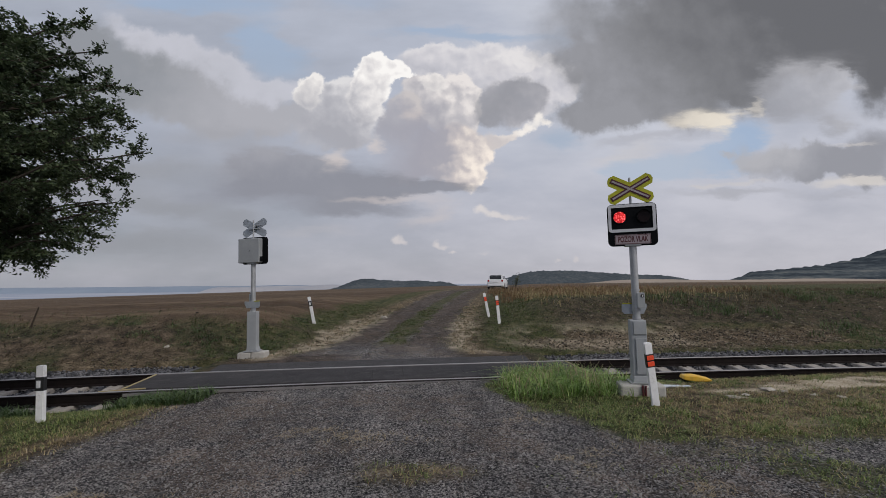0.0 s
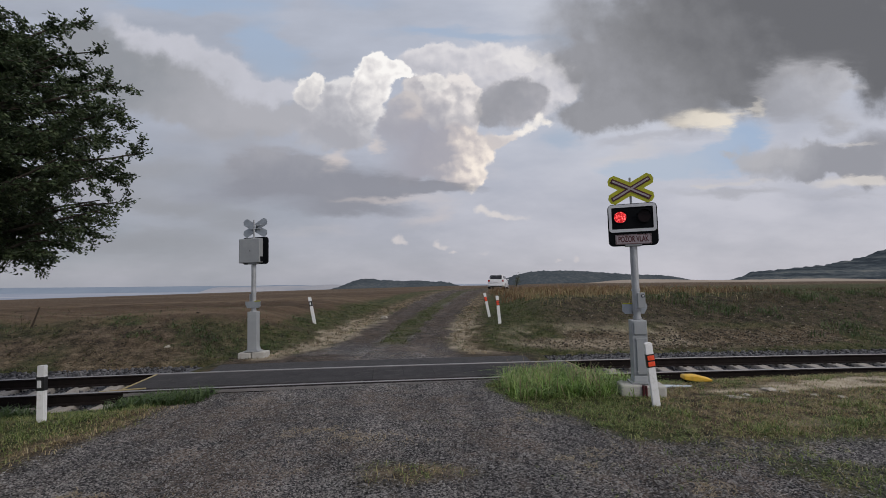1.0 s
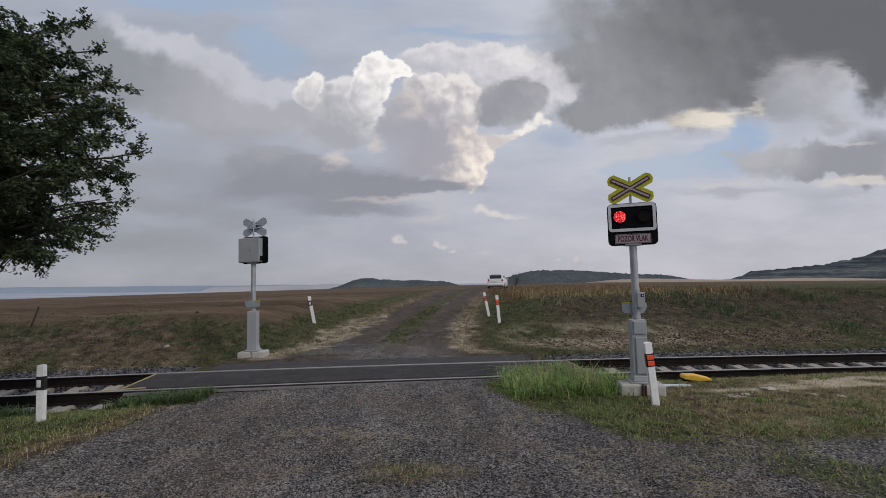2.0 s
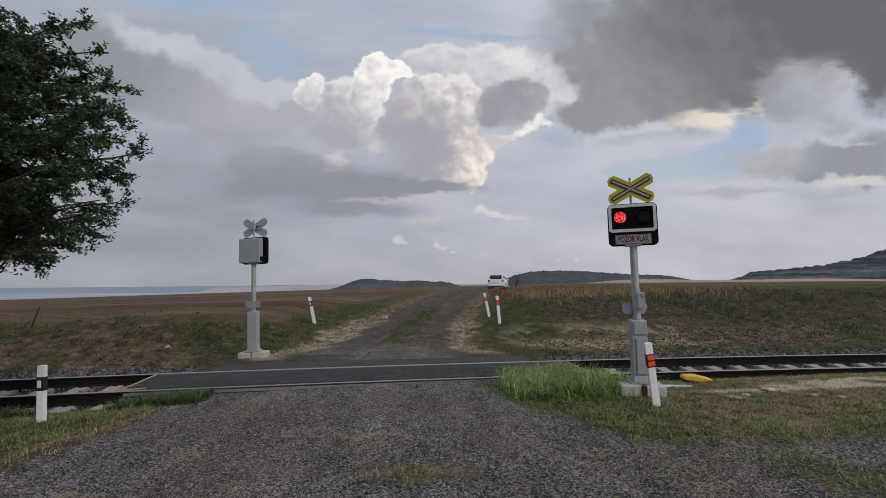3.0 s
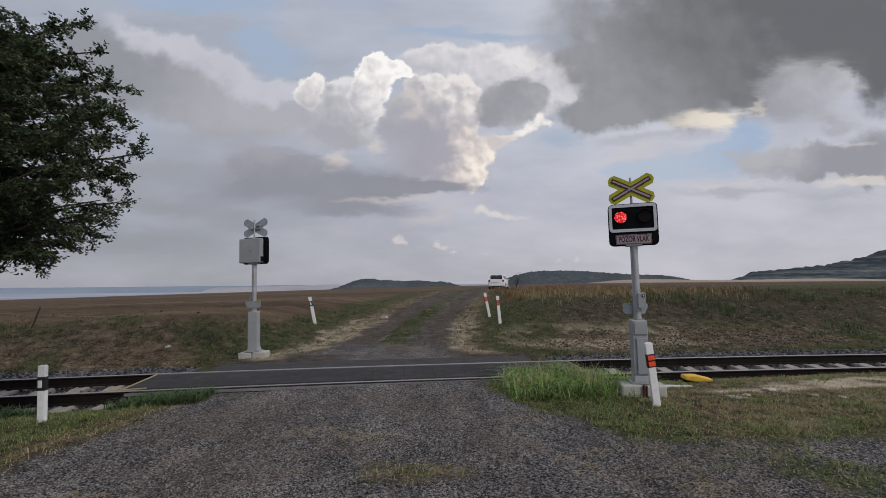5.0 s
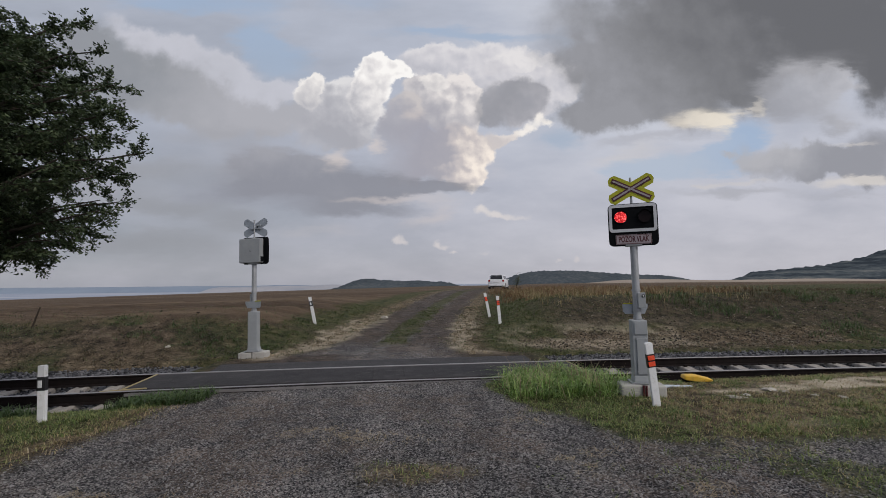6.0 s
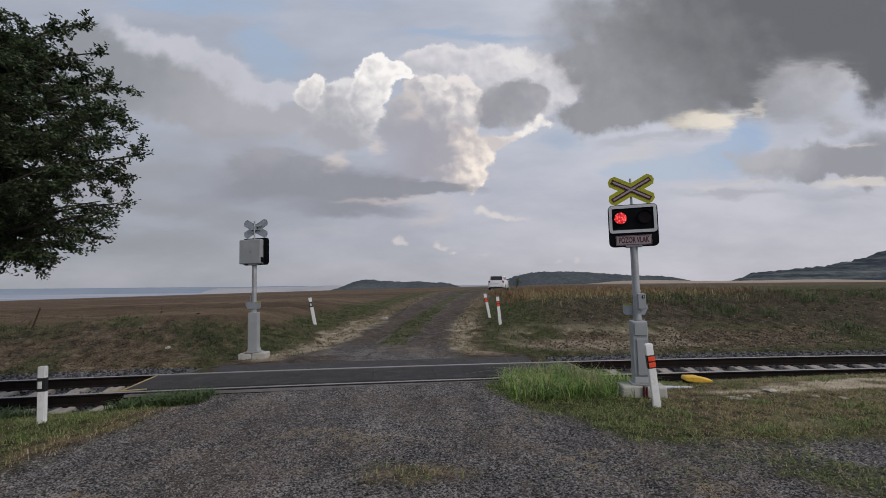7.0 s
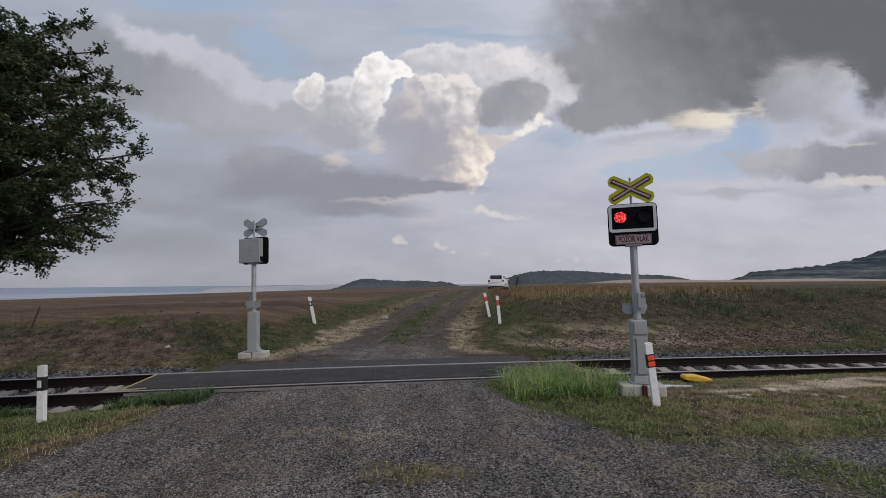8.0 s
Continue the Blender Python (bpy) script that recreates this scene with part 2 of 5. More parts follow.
    # dark flat feet
    cloud([
        (-0.286, 0.243, 0.284, 0.074, -3, 1),
        (-0.171, 0.216, 0.217, 0.043, 0, 1),
        (-0.403, 0.273, 0.184, 0.060, -8, 0.9),
        (-0.465, 0.209, 0.233, 0.057, -5, 0.7),
        (-0.010, 0.210, 0.167, 0.028, 0, 1),
        (-0.202, 0.173, 0.233, 0.033, -2, 0.85),
    ], 0.06, 0.875, "wisp", 0.85, (-0.286, 0.220), (-0.287, 0.312), [(0.255, 0.26, 0.3), (0.34, 0.34, 0.375)], 0.5, 0)
    # rosy glow under the feet
    cloud([
        (-0.119, 0.190, 0.200, 0.017, -2, 0.8),
        (-0.030, 0.147, 0.116, 0.046, 20, 0.7),
        (-0.248, 0.285, 0.057, 0.037, 20, 0.9),
        (-0.153, 0.308, 0.037, 0.037, 0, 0.8),
        (-0.070, 0.387, 0.068, 0.030, 0, 0.6),
        (-0.285, 0.123, 0.199, 0.030, 0, 0.4),
        (0.112, 0.256, 0.067, 0.050, 0, 0.3),
    ], 0.045, 1.125, "wisp", 0.7, (-0.119, 0.128), (-0.119, 0.310), [(0.6, 0.545, 0.54), (0.7, 0.62, 0.58)], 0.4, 0)
    # small far heaps
    cloud([
        (0.085, 0.165, 0.022, 0.017, 0, 1),
        (0.108, 0.154, 0.030, 0.015, 0, 1),
        (0.136, 0.149, 0.037, 0.013, 0, 0.8),
        (0.174, 0.144, 0.046, 0.010, 0, 0.6),
        (-0.104, 0.100, 0.017, 0.017, 0, 1),
        (-0.091, 0.090, 0.020, 0.012, 0, 0.9),
        (-0.015, 0.085, 0.020, 0.013, 0, 1),
        (0.003, 0.078, 0.020, 0.008, 0, 0.8),
        (0.022, 0.068, 0.012, 0.008, 0, 1),
        (0.299, 0.052, 0.015, 0.010, 0, 1),
        (0.261, 0.046, 0.016, 0.007, 0, 0.8),
        (0.094, 0.065, 0.030, 0.008, 0, 0.5),
    ], 0.12, 1, "small", 0.85, (0.020, 0.038), (0.021, 0.172), [(0.58, 0.55, 0.57), (0.72, 0.675, 0.66)], 0.4, 0)
    # great dark cloud
    cloud([
        (0.620, 0.606, 0.635, 0.206, 0, 1.4),
        (0.949, 0.603, 0.480, 0.172, 0, 1.2),
        (0.469, 0.478, 0.289, 0.143, 0, 1),
        (0.407, 0.385, 0.253, 0.071, 0, 1.2),
        (0.650, 0.450, 0.271, 0.098, 0, 1.1),
        (0.358, 0.496, 0.102, 0.089, 0, 0.7),
        (1.006, 0.460, 0.102, 0.109, 0, 1),
        (0.542, 0.368, 0.202, 0.057, 0, 0.8),
        (0.323, 0.399, 0.085, 0.061, 0, 0.8),
        (0.798, 0.516, 0.239, 0.095, 0, 1),
        (0.944, 0.535, 0.222, 0.079, 0, 0.9),
    ], 0.135, 1.044, "soft", 0.97, (0.753, 0.626), (0.398, 0.339), [(0.132, 0.134, 0.146), (0.205, 0.207, 0.222), (0.295, 0.298, 0.325)], 0.55, 0)
    # sunlit tear in the dark cloud
    cloud([
        (0.587, 0.365, 0.121, 0.044, 6, 1),
        (0.621, 0.346, 0.067, 0.034, 0, 1),
        (0.683, 0.379, 0.101, 0.015, 6, 0.6),
        (0.732, 0.398, 0.024, 0.030, 0, 0.8),
    ], 0.045, 1.0625, "wisp", 0.95, (0.502, 0.351), (0.633, 0.363), [(0.6, 0.555, 0.5), (0.8, 0.735, 0.64)], 0.4, 0)
    # pale rags on the right
    cloud([
        (0.833, 0.448, 0.204, 0.102, 15, 0.9),
        (0.799, 0.428, 0.119, 0.085, 20, 0.9),
        (0.872, 0.448, 0.102, 0.061, 0, 0.9),
        (0.919, 0.461, 0.061, 0.058, 30, 1),
        (0.777, 0.395, 0.037, 0.024, 0, 1),
        (0.854, 0.374, 0.203, 0.061, 0, 0.7),
        (0.897, 0.347, 0.051, 0.034, 0, 0.8),
    ], 0.045, 1.125, "wisp", 0.8, (0.800, 0.342), (0.927, 0.488), [(0.33, 0.333, 0.365), (0.38, 0.382, 0.415), (0.47, 0.468, 0.5)], 1, 0.1)
    # grey shelf on the right
    cloud([
        (0.796, 0.291, 0.201, 0.057, -4, 1),
        (0.924, 0.268, 0.218, 0.074, 0, 1.1),
        (0.717, 0.263, 0.100, 0.037, 10, 0.8),
        (1.006, 0.327, 0.151, 0.067, 0, 0.7),
        (0.844, 0.236, 0.234, 0.027, 0, 0.7),
        (0.654, 0.284, 0.044, 0.015, 0, 0.6),
    ], 0.135, 0.899, "soft", 0.93, (0.858, 0.249), (0.799, 0.335), [(0.29, 0.295, 0.33), (0.345, 0.35, 0.385), (0.44, 0.44, 0.47)], 0.5, 0)
    # pale wedges under the shelf
    cloud([
        (0.920, 0.215, 0.150, 0.027, 3, 1),
        (0.978, 0.219, 0.100, 0.023, 0, 0.8),
        (0.676, 0.218, 0.117, 0.013, 0, 0.7),
        (0.599, 0.212, 0.050, 0.012, 0, 0.8),
        (0.449, 0.302, 0.117, 0.030, 8, 0.6),
        (0.396, 0.273, 0.100, 0.027, 0, 0.5),
        (0.939, 0.306, 0.118, 0.010, 0, 0.6),
    ], 0.06, 1, "wisp", 0.8, (0.662, 0.199), (0.946, 0.222), [(0.58, 0.56, 0.57), (0.68, 0.64, 0.61)], 0.4, 0)
    # thin grey bars
    cloud([
        (0.662, 0.196, 0.233, 0.020, 0, 0.8),
        (0.892, 0.184, 0.200, 0.013, 0, 0.6),
        (0.514, 0.328, 0.185, 0.024, 0, 0.7),
        (0.398, 0.319, 0.118, 0.020, 0, 0.5),
    ], 0.06, 1, "wisp", 0.6, (0.661, 0.186), (0.665, 0.251), [(0.36, 0.365, 0.4), (0.4, 0.4, 0.44)], 0.4, 0)
    bg = g.n("ShaderNodeBackground")
    g.put(bg.inputs[0], col)
    bg.inputs[1].default_value = 1.0
    out = g.n("ShaderNodeOutputWorld")
    g.put(out.inputs[0], bg.outputs[0])


make_sky()
sun = new("sun", bpy.data.lights.new("sun", "SUN"))
sun.data.energy, sun.data.angle, sun.data.color = 1.5, radians(11), (1.0, 0.93, 0.84)
az, el = radians(SUN_AZ), radians(SUN_EL)
sun.matrix_world = look((0, 0, 60), Vector((0, 0, 60)) - Vector((math.sin(az) * math.cos(el), math.cos(az) * math.cos(el), math.sin(el))))


# ---------------------------------------------------------------- materials
def material(name, stops, scale=4.0, rough=0.7, metal=0.0, bump=0.1, bump_scale=60.0, grain=0.35, space="Object", spec=0.5, island=0.0, coat=0.0, dirt=None, dirt_amount=0.0):
    """A surface with slow stains, fine grain and relief. stops: colours from dark to light."""
    mat = bpy.data.materials.new(name)
    mat.use_nodes = True
    g = Net(mat.node_tree)
    vec = g.n("ShaderNodeTexCoord").outputs[space]
    x = g.m("ADD", g.m("MULTIPLY", g.noise(vec, scale, 5.0), 1.0 - grain), g.m("MULTIPLY", g.noise(vec, bump_scale, 3.0), grain))
    if island:
        r = g.n("ShaderNodeNewGeometry").outputs["Random Per Island"]
        x = g.m("ADD", g.m("MULTIPLY", x, 1.0 - island), g.m("MULTIPLY", r, island))
    k = len(stops)
    col = g.ramp(x, [(0.3 + 0.4 * i / max(1, k - 1), c) for i, c in enumerate(stops)])
    if dirt:
        col = g.mix(g.m("MULTIPLY", g.step(g.noise(vec, scale * 2.3, 6.0, 0.65), 0.5, 0.72), dirt_amount), col, dirt)
    b = g.n("ShaderNodeBsdfPrincipled")
    g.put(b.inputs["Base Color"], col)
    g.put(b.inputs["Roughness"], g.m("ADD", rough - 0.1, g.m("MULTIPLY", g.noise(vec, scale * 3, 3.0), 0.2)))
    b.inputs["Metallic"].default_value = metal
    b.inputs["Specular IOR Level"].default_value = spec
    b.inputs["Coat Weight"].default_value = coat
    if bump:
        bp = g.n("ShaderNodeBump")
        bp.inputs["Strength"].default_value = bump
        bp.inputs["Distance"].default_value = 0.02
        g.put(bp.inputs["Height"], g.noise(vec, bump_scale, 4.0))
        g.put(b.inputs["Normal"], bp.outputs[0])
    out = g.n("ShaderNodeOutputMaterial")
    g.put(out.inputs[0], b.outputs[0])
    return mat


def leafy(name, stops, rough=0.55, through_light=0.25):
    """Leaves and blades: colour varies blade by blade, a little light shines through."""
    mat = bpy.data.materials.new(name)
    mat.use_nodes = True
    g = Net(mat.node_tree)
    r = g.n("ShaderNodeNewGeometry").outputs["Random Per Island"]
    pos = g.n("ShaderNodeTexCoord").outputs["Object"]
    x = g.m("ADD", g.m("MULTIPLY", r, 0.6), g.m("MULTIPLY", g.noise(pos, 0.9, 3.0), 0.4))
    k = len(stops)
    col = g.ramp(x, [(0.12 + 0.76 * i / max(1, k - 1), c) for i, c in enumerate(stops)])
    b = g.n("ShaderNodeBsdfPrincipled")
    g.put(b.inputs["Base Color"], col)
    b.inputs["Roughness"].default_value = rough
    b.inputs["Specular IOR Level"].default_value = 0.3
    tr = g.n("ShaderNodeBsdfTranslucent")
    g.put(tr.inputs[0], col)
    mx = g.n("ShaderNodeMixShader")
    mx.inputs[0].default_value = through_light
    g.put(mx.inputs[1], b.outputs[0])
    g.put(mx.inputs[2], tr.outputs[0])
    out = g.n("ShaderNodeOutputMaterial")
    g.put(out.inputs[0], mx.outputs[0])
    return mat


def glowing(name, colour, strength):
    """A matrix of small lit diodes."""
    mat = bpy.data.materials.new(name)
    mat.use_nodes = True
    g = Net(mat.node_tree)
    vec = g.n("ShaderNodeTexCoord").outputs["Object"]
    dots = g.step(g.voronoi(vec, 34.0, rand=0.75), 0.62, 0.12)
    b = g.n("ShaderNodeBsdfPrincipled")
    b.inputs["Base Color"].default_value = (0.35, 0.01, 0.015, 1)
    b.inputs["Roughness"].default_value = 0.25
    g.put(b.inputs["Emission Color"], g.mix(dots, (colour[0], colour[1] * 0.2, colour[2] * 0.2), (1.0, 0.16, 0.16)))
    g.put(b.inputs["Emission Strength"], g.m("ADD", strength * 0.22, g.m("MULTIPLY", dots, strength)))
    out = g.n("ShaderNodeOutputMaterial")
    g.put(out.inputs[0], b.outputs[0])
    return mat


M_steel = material("galvanised_steel", [(0.26, 0.27, 0.29), (0.40, 0.41, 0.43), (0.50, 0.51, 0.53)], 5, 0.5, 0.55, 0.05, 90)
M_greybox = material("grey_powder_coat", [(0.25, 0.265, 0.28), (0.33, 0.345, 0.36)], 3, 0.5, 0.0, 0.03, 120)
M_concrete = material("concrete", [(0.25, 0.24, 0.225), (0.40, 0.385, 0.36), (0.47, 0.455, 0.43)], 6, 0.9, 0, 0.35, 70)
M_black = material("black_enamel", [(0.004, 0.005, 0.006), (0.008, 0.009, 0.011)], 4, 0.75, 0, 0.02, 90, spec=0.06)
M_frame = material("white_frame", [(0.46, 0.47, 0.50), (0.58, 0.59, 0.62)], 6, 0.45, 0, 0.02, 90)
M_signwhite = material("sign_white", [(0.28, 0.24, 0.26), (0.36, 0.31, 0.33)], 8, 0.5, 0, 0.02, 90)
M_signred = material("sign_dark_red", [(0.055, 0.010, 0.014), (0.09, 0.016, 0.02)], 8, 0.5, 0, 0.02, 90)
M_lime = material("fluorescent_yellow_green", [(0.33, 0.33, 0.008), (0.43, 0.425, 0.015)], 6, 0.5, 0, 0.02, 90)
M_signback = material("sign_back_aluminium", [(0.30, 0.33, 0.37), (0.42, 0.45, 0.49)], 6, 0.45, 0.5, 0.03, 90)
M_led = glowing("lit_red_diodes", (1.0, 0.04, 0.05), 1.5)
M_darklens = material("unlit_lens", [(0.006, 0.004, 0.005), (0.012, 0.006, 0.007)], 6, 0.4, 0, 0.05, 140, spec=0.12)
M_white = material("white_plastic", [(0.70, 0.70, 0.72), (0.82, 0.82, 0.83)], 5, 0.45, 0, 0.03, 80, dirt=(0.30, 0.27, 0.22), dirt_amount=0.35)
M_band = material("black_band", [(0.01, 0.01, 0.012), (0.02, 0.02, 0.022)], 5, 0.4, 0, 0.02, 80)
M_reflred = material("red_reflector", [(0.75, 0.07, 0.03), (0.95, 0.12, 0.05)], 20, 0.3, 0, 0.05, 160)
M_reflwhite = material("white_reflector", [(0.55, 0.56, 0.58), (0.75, 0.76, 0.78)], 20, 0.3, 0, 0.05, 160)
M_rail = material("rusty_rail_side", [(0.007, 0.0055, 0.0055), (0.018, 0.013, 0.012)], 6, 0.9, 0.0, 0.25, 60, spec=0.12)
M_railhead = material("worn_rail_head", [(0.26, 0.245, 0.245), (0.38, 0.36, 0.355)], 3, 0.46, 0.7, 0.04, 90)
M_sleeper = material("concrete_sleeper", [(0.20, 0.18, 0.16), (0.33, 0.30, 0.27), (0.40, 0.37, 0.33)], 5, 0.9, 0, 0.3, 60, dirt=(0.10, 0.075, 0.06), dirt_amount=0.6)
M_rubber = material("crossing_rubber", [(0.022, 0.021, 0.023), (0.036, 0.034, 0.036), (0.055, 0.052, 0.054)], 1.6, 0.9, 0, 0.25, 50, dirt=(0.09, 0.084, 0.08), dirt_amount=0.5, spec=0.25)
M_edgesteel = material("edge_steel", [(0.16, 0.15, 0.15), (0.28, 0.262, 0.26)], 4, 0.6, 0.3, 0.05, 80)
M_edgeyellow = material("faded_yellow_edge", [(0.26, 0.21, 0.10), (0.40, 0.33, 0.17)], 8, 0.6, 0, 0.1, 80)
M_yellow = material("yellow_cover", [(0.62, 0.36, 0.03), (0.78, 0.47, 0.05)], 6, 0.5, 0, 0.05, 80, dirt=(0.25, 0.17, 0.06), dirt_amount=0.4)
M_pipe = material("pale_blue_pipe", [(0.38, 0.43, 0.50), (0.55, 0.60, 0.66)], 6, 0.45, 0, 0.03, 80)
M_asphalt = material("asphalt", [(0.020, 0.019, 0.021), (0.036, 0.034, 0.036), (0.05, 0.047, 0.048)], 3, 0.9, 0, 0.5, 90)
M_stone = material("gravel_stones", [(0.040, 0.040, 0.044), (0.128, 0.124, 0.126), (0.295, 0.28, 0.27)], 3, 0.9, 0, 0.3, 90, island=0.7)
M_ballast = material("ballast_stones", [(0.022, 0.022, 0.026), (0.06, 0.06, 0.068), (0.15, 0.147, 0.155)], 3, 0.9, 0, 0.3, 90, island=0.7)
M_bark = material("bark", [(0.035, 0.028, 0.022), (0.08, 0.065, 0.05)], 14, 0.95, 0, 0.7, 40)
M_leaf = leafy("tree_leaf", [(0.036, 0.055, 0.031), (0.064, 0.091, 0.045), (0.105, 0.135, 0.064)], 0.5, 0.3)
M_green = leafy("green_blade", [(0.06, 0.098, 0.029), (0.115, 0.168, 0.046), (0.21, 0.25, 0.08), (0.39, 0.355, 0.18)])
M_dry = leafy("dry_blade", [(0.125, 0.092, 0.048), (0.255, 0.19, 0.095), (0.45, 0.36, 0.20), (0.125, 0.14, 0.055)])
M_bankgreen = leafy("bank_blade", [(0.030, 0.046, 0.014), (0.060, 0.090, 0.024), (0.10, 0.125, 0.04), (0.16, 0.15, 0.07)])
M_bankdry = leafy("bank_straw_blade", [(0.045, 0.034, 0.021), (0.10, 0.076, 0.045), (0.18, 0.138, 0.085), (0.06, 0.06, 0.028)])
M_tall = leafy("tall_grass_blade", [(0.055, 0.095, 0.028), (0.11, 0.20, 0.042), (0.205, 0.33, 0.075), (0.31, 0.42, 0.13), (0.46, 0.48, 0.23)])
M_weed = leafy("weed_leaf", [(0.035, 0.065, 0.024), (0.07, 0.115, 0.042), (0.12, 0.16, 0.06)])
M_stake = material("weathered_stake", [(0.03, 0.022, 0.016), (0.07, 0.05, 0.036)], 14, 0.95, 0, 0.4, 40)
M_carwhite = material("white_car_paint", [(0.62, 0.62, 0.64), (0.72, 0.72, 0.74)], 2, 0.3, 0, 0.0, 50, coat=0.5)
M_carglass = material("dark_car_glass", [(0.012, 0.013, 0.016), (0.02, 0.022, 0.026)], 2, 0.12, 0, 0.0, 50)
M_tyre = material("tyre", [(0.012, 0.012, 0.012), (0.025, 0.025, 0.025)], 8, 0.85, 0, 0.2, 60)
M_taillight = material("red_tail_light", [(0.25, 0.01, 0.012), (0.40, 0.02, 0.02)], 8, 0.25, 0, 0.0, 60)
M_plate = material("pale_plate", [(0.55, 0.55, 0.56), (0.65, 0.65, 0.66)], 8, 0.4, 0, 0.0, 60)
# distance haze is mixed into the woods' base colour
M_hazewood = material("hazed_distant_wood", [(0.042, 0.052, 0.062), (0.072, 0.084, 0.094), (0.118, 0.126, 0.127)], 0.012, 1.0, 0, 0.0, 0.10, grain=0.55, spec=0.0)
def terraced(name):
    """Woods in dark bands between paler terraces that follow the slope."""
    mat = bpy.data.materials.new(name)
    mat.use_nodes = True
    g = Net(mat.node_tree)
    pos = g.n("ShaderNodeNewGeometry").outputs["Position"]
    bands = g.noise(g.v("MULTIPLY", pos, (0.004, 0.004, 0.085)), 1.0, 4.0, 0.6)
    clumps = g.noise(pos, 0.035, 5.0, 0.65)
    x = g.m("ADD", g.m("MULTIPLY", bands, 0.6), g.m("MULTIPLY", clumps, 0.4))
    # bluish stops: the haze over the hillside is painted into its colour
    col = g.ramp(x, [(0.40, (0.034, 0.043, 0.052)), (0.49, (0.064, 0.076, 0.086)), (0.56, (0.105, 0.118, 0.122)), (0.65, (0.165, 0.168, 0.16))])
    b = g.n("ShaderNodeBsdfPrincipled")
    g.put(b.inputs["Base Color"], col)
    b.inputs["Roughness"].default_value = 1.0
    b.inputs["Specular IOR Level"].default_value = 0.0
    out = g.n("ShaderNodeOutputMaterial")
    g.put(out.inputs[0], b.outputs[0])
    return mat


M_terrace = terraced("hazed_terraced_hillside")
# the next two materials carry atmospheric haze in their base colours
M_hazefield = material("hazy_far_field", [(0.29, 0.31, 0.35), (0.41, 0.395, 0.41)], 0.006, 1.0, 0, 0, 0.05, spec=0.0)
M_haze_hill = material("far_range_haze_blue", [(0.22, 0.265, 0.33), (0.265, 0.31, 0.375)], 0.002, 1.0, 0, 0, 0.01, spec=0.0)
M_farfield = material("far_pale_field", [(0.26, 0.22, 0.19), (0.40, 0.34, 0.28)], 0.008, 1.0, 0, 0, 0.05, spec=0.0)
M_rust = leafy("rust_weed_blade", [(0.10, 0.055, 0.03), (0.18, 0.10, 0.055), (0.26, 0.17, 0.09), (0.14, 0.12, 0.05)])
M_straw = leafy("bleached_straw_blade", [(0.20, 0.15, 0.09), (0.34, 0.27, 0.17), (0.48, 0.40, 0.27)])
M_rock = material("pale_rock", [(0.30, 0.27, 0.23), (0.46, 0.43, 0.38)], 9, 0.9, 0, 0.5, 40)
M_clod = material("earth_clods", [(0.04, 0.033, 0.025), (0.115, 0.095, 0.07), (0.235, 0.205, 0.16)], 3, 0.95, 0, 0.4, 60, island=0.7)
M_crumb = material("dark_earth_crumbs", [(0.02, 0.016, 0.012), (0.055, 0.042, 0.03), (0.12, 0.095, 0.07)], 3, 0.95, 0, 0.4, 60, island=0.7)
M_bush = leafy("far_bush_leaf", [(0.036, 0.0504, 0.0288), (0.063, 0.081, 0.0396), (0.099, 0.108, 0.054)])


# ---------------------------------------------------------------- mesh helpers
def part(name, bm, material_, parent=None, label="", smooth=False):
    me = bpy.data.meshes.new(name)
    bm.normal_update()
    bm.to_mesh(me)
    bm.free()
    me.materials.append(material_)
    if smooth:
        me.shade_smooth()
        me.set_sharp_from_angle(angle=radians(38))
    ob = new(name, me)
    ob.parent = parent
    if label:
        tagged(ob, label)
    return ob


def thing(name, m, label, category, group="", kind=""):
    ob = new(name)
    ob.empty_display_size = 0.2
    ob.matrix_world = m
    return tagged(ob, label, category, group, kind)


def box(c, s, bevel=0.0, seg=1, bm=None, taper=1.0, turn=None):
    b = bmesh.new()
    bmesh.ops.create_cube(b, size=1)
    for v in b.verts:
        k = taper if v.co.z > 0 else 1.0
        v.co = Vector((v.co.x * s[0] * k, v.co.y * s[1] * k, v.co.z * s[2]))
    if bevel:
        bmesh.ops.bevel(b, geom=b.edges[:], offset=bevel, segments=seg, affect="EDGES", profile=0.5)
    m = Matrix.Translation(c) @ (turn or Matrix())
    b.transform(m)
    return joined(bm, b)


def joined(bm, b):
    if bm is None:
        return b
    me = bpy.data.meshes.new("scratch")
    b.to_mesh(me)
    b.free()
    bm.from_mesh(me)
    bpy.data.meshes.remove(me)
    return bm


def cyl(p0, p1, r0, r1=None, n=16, bevel=0.0, bm=None):
    p0, p1 = Vector(p0), Vector(p1)
    b = bmesh.new()
    bmesh.ops.create_cone(b, cap_ends=True, segments=n, radius1=r0, radius2=r0 if r1 is None else r1, depth=(p1 - p0).length)
    if bevel:
        rim = [e for e in b.edges if abs(e.verts[0].co.z - e.verts[1].co.z) < 1e-6]
        bmesh.ops.bevel(b, geom=rim, offset=bevel, segments=2, affect="EDGES")
    b.transform(Matrix.Translation((p0 + p1) / 2) @ (p1 - p0).to_track_quat("Z", "Y").to_matrix().to_4x4())
    return joined(bm, b)


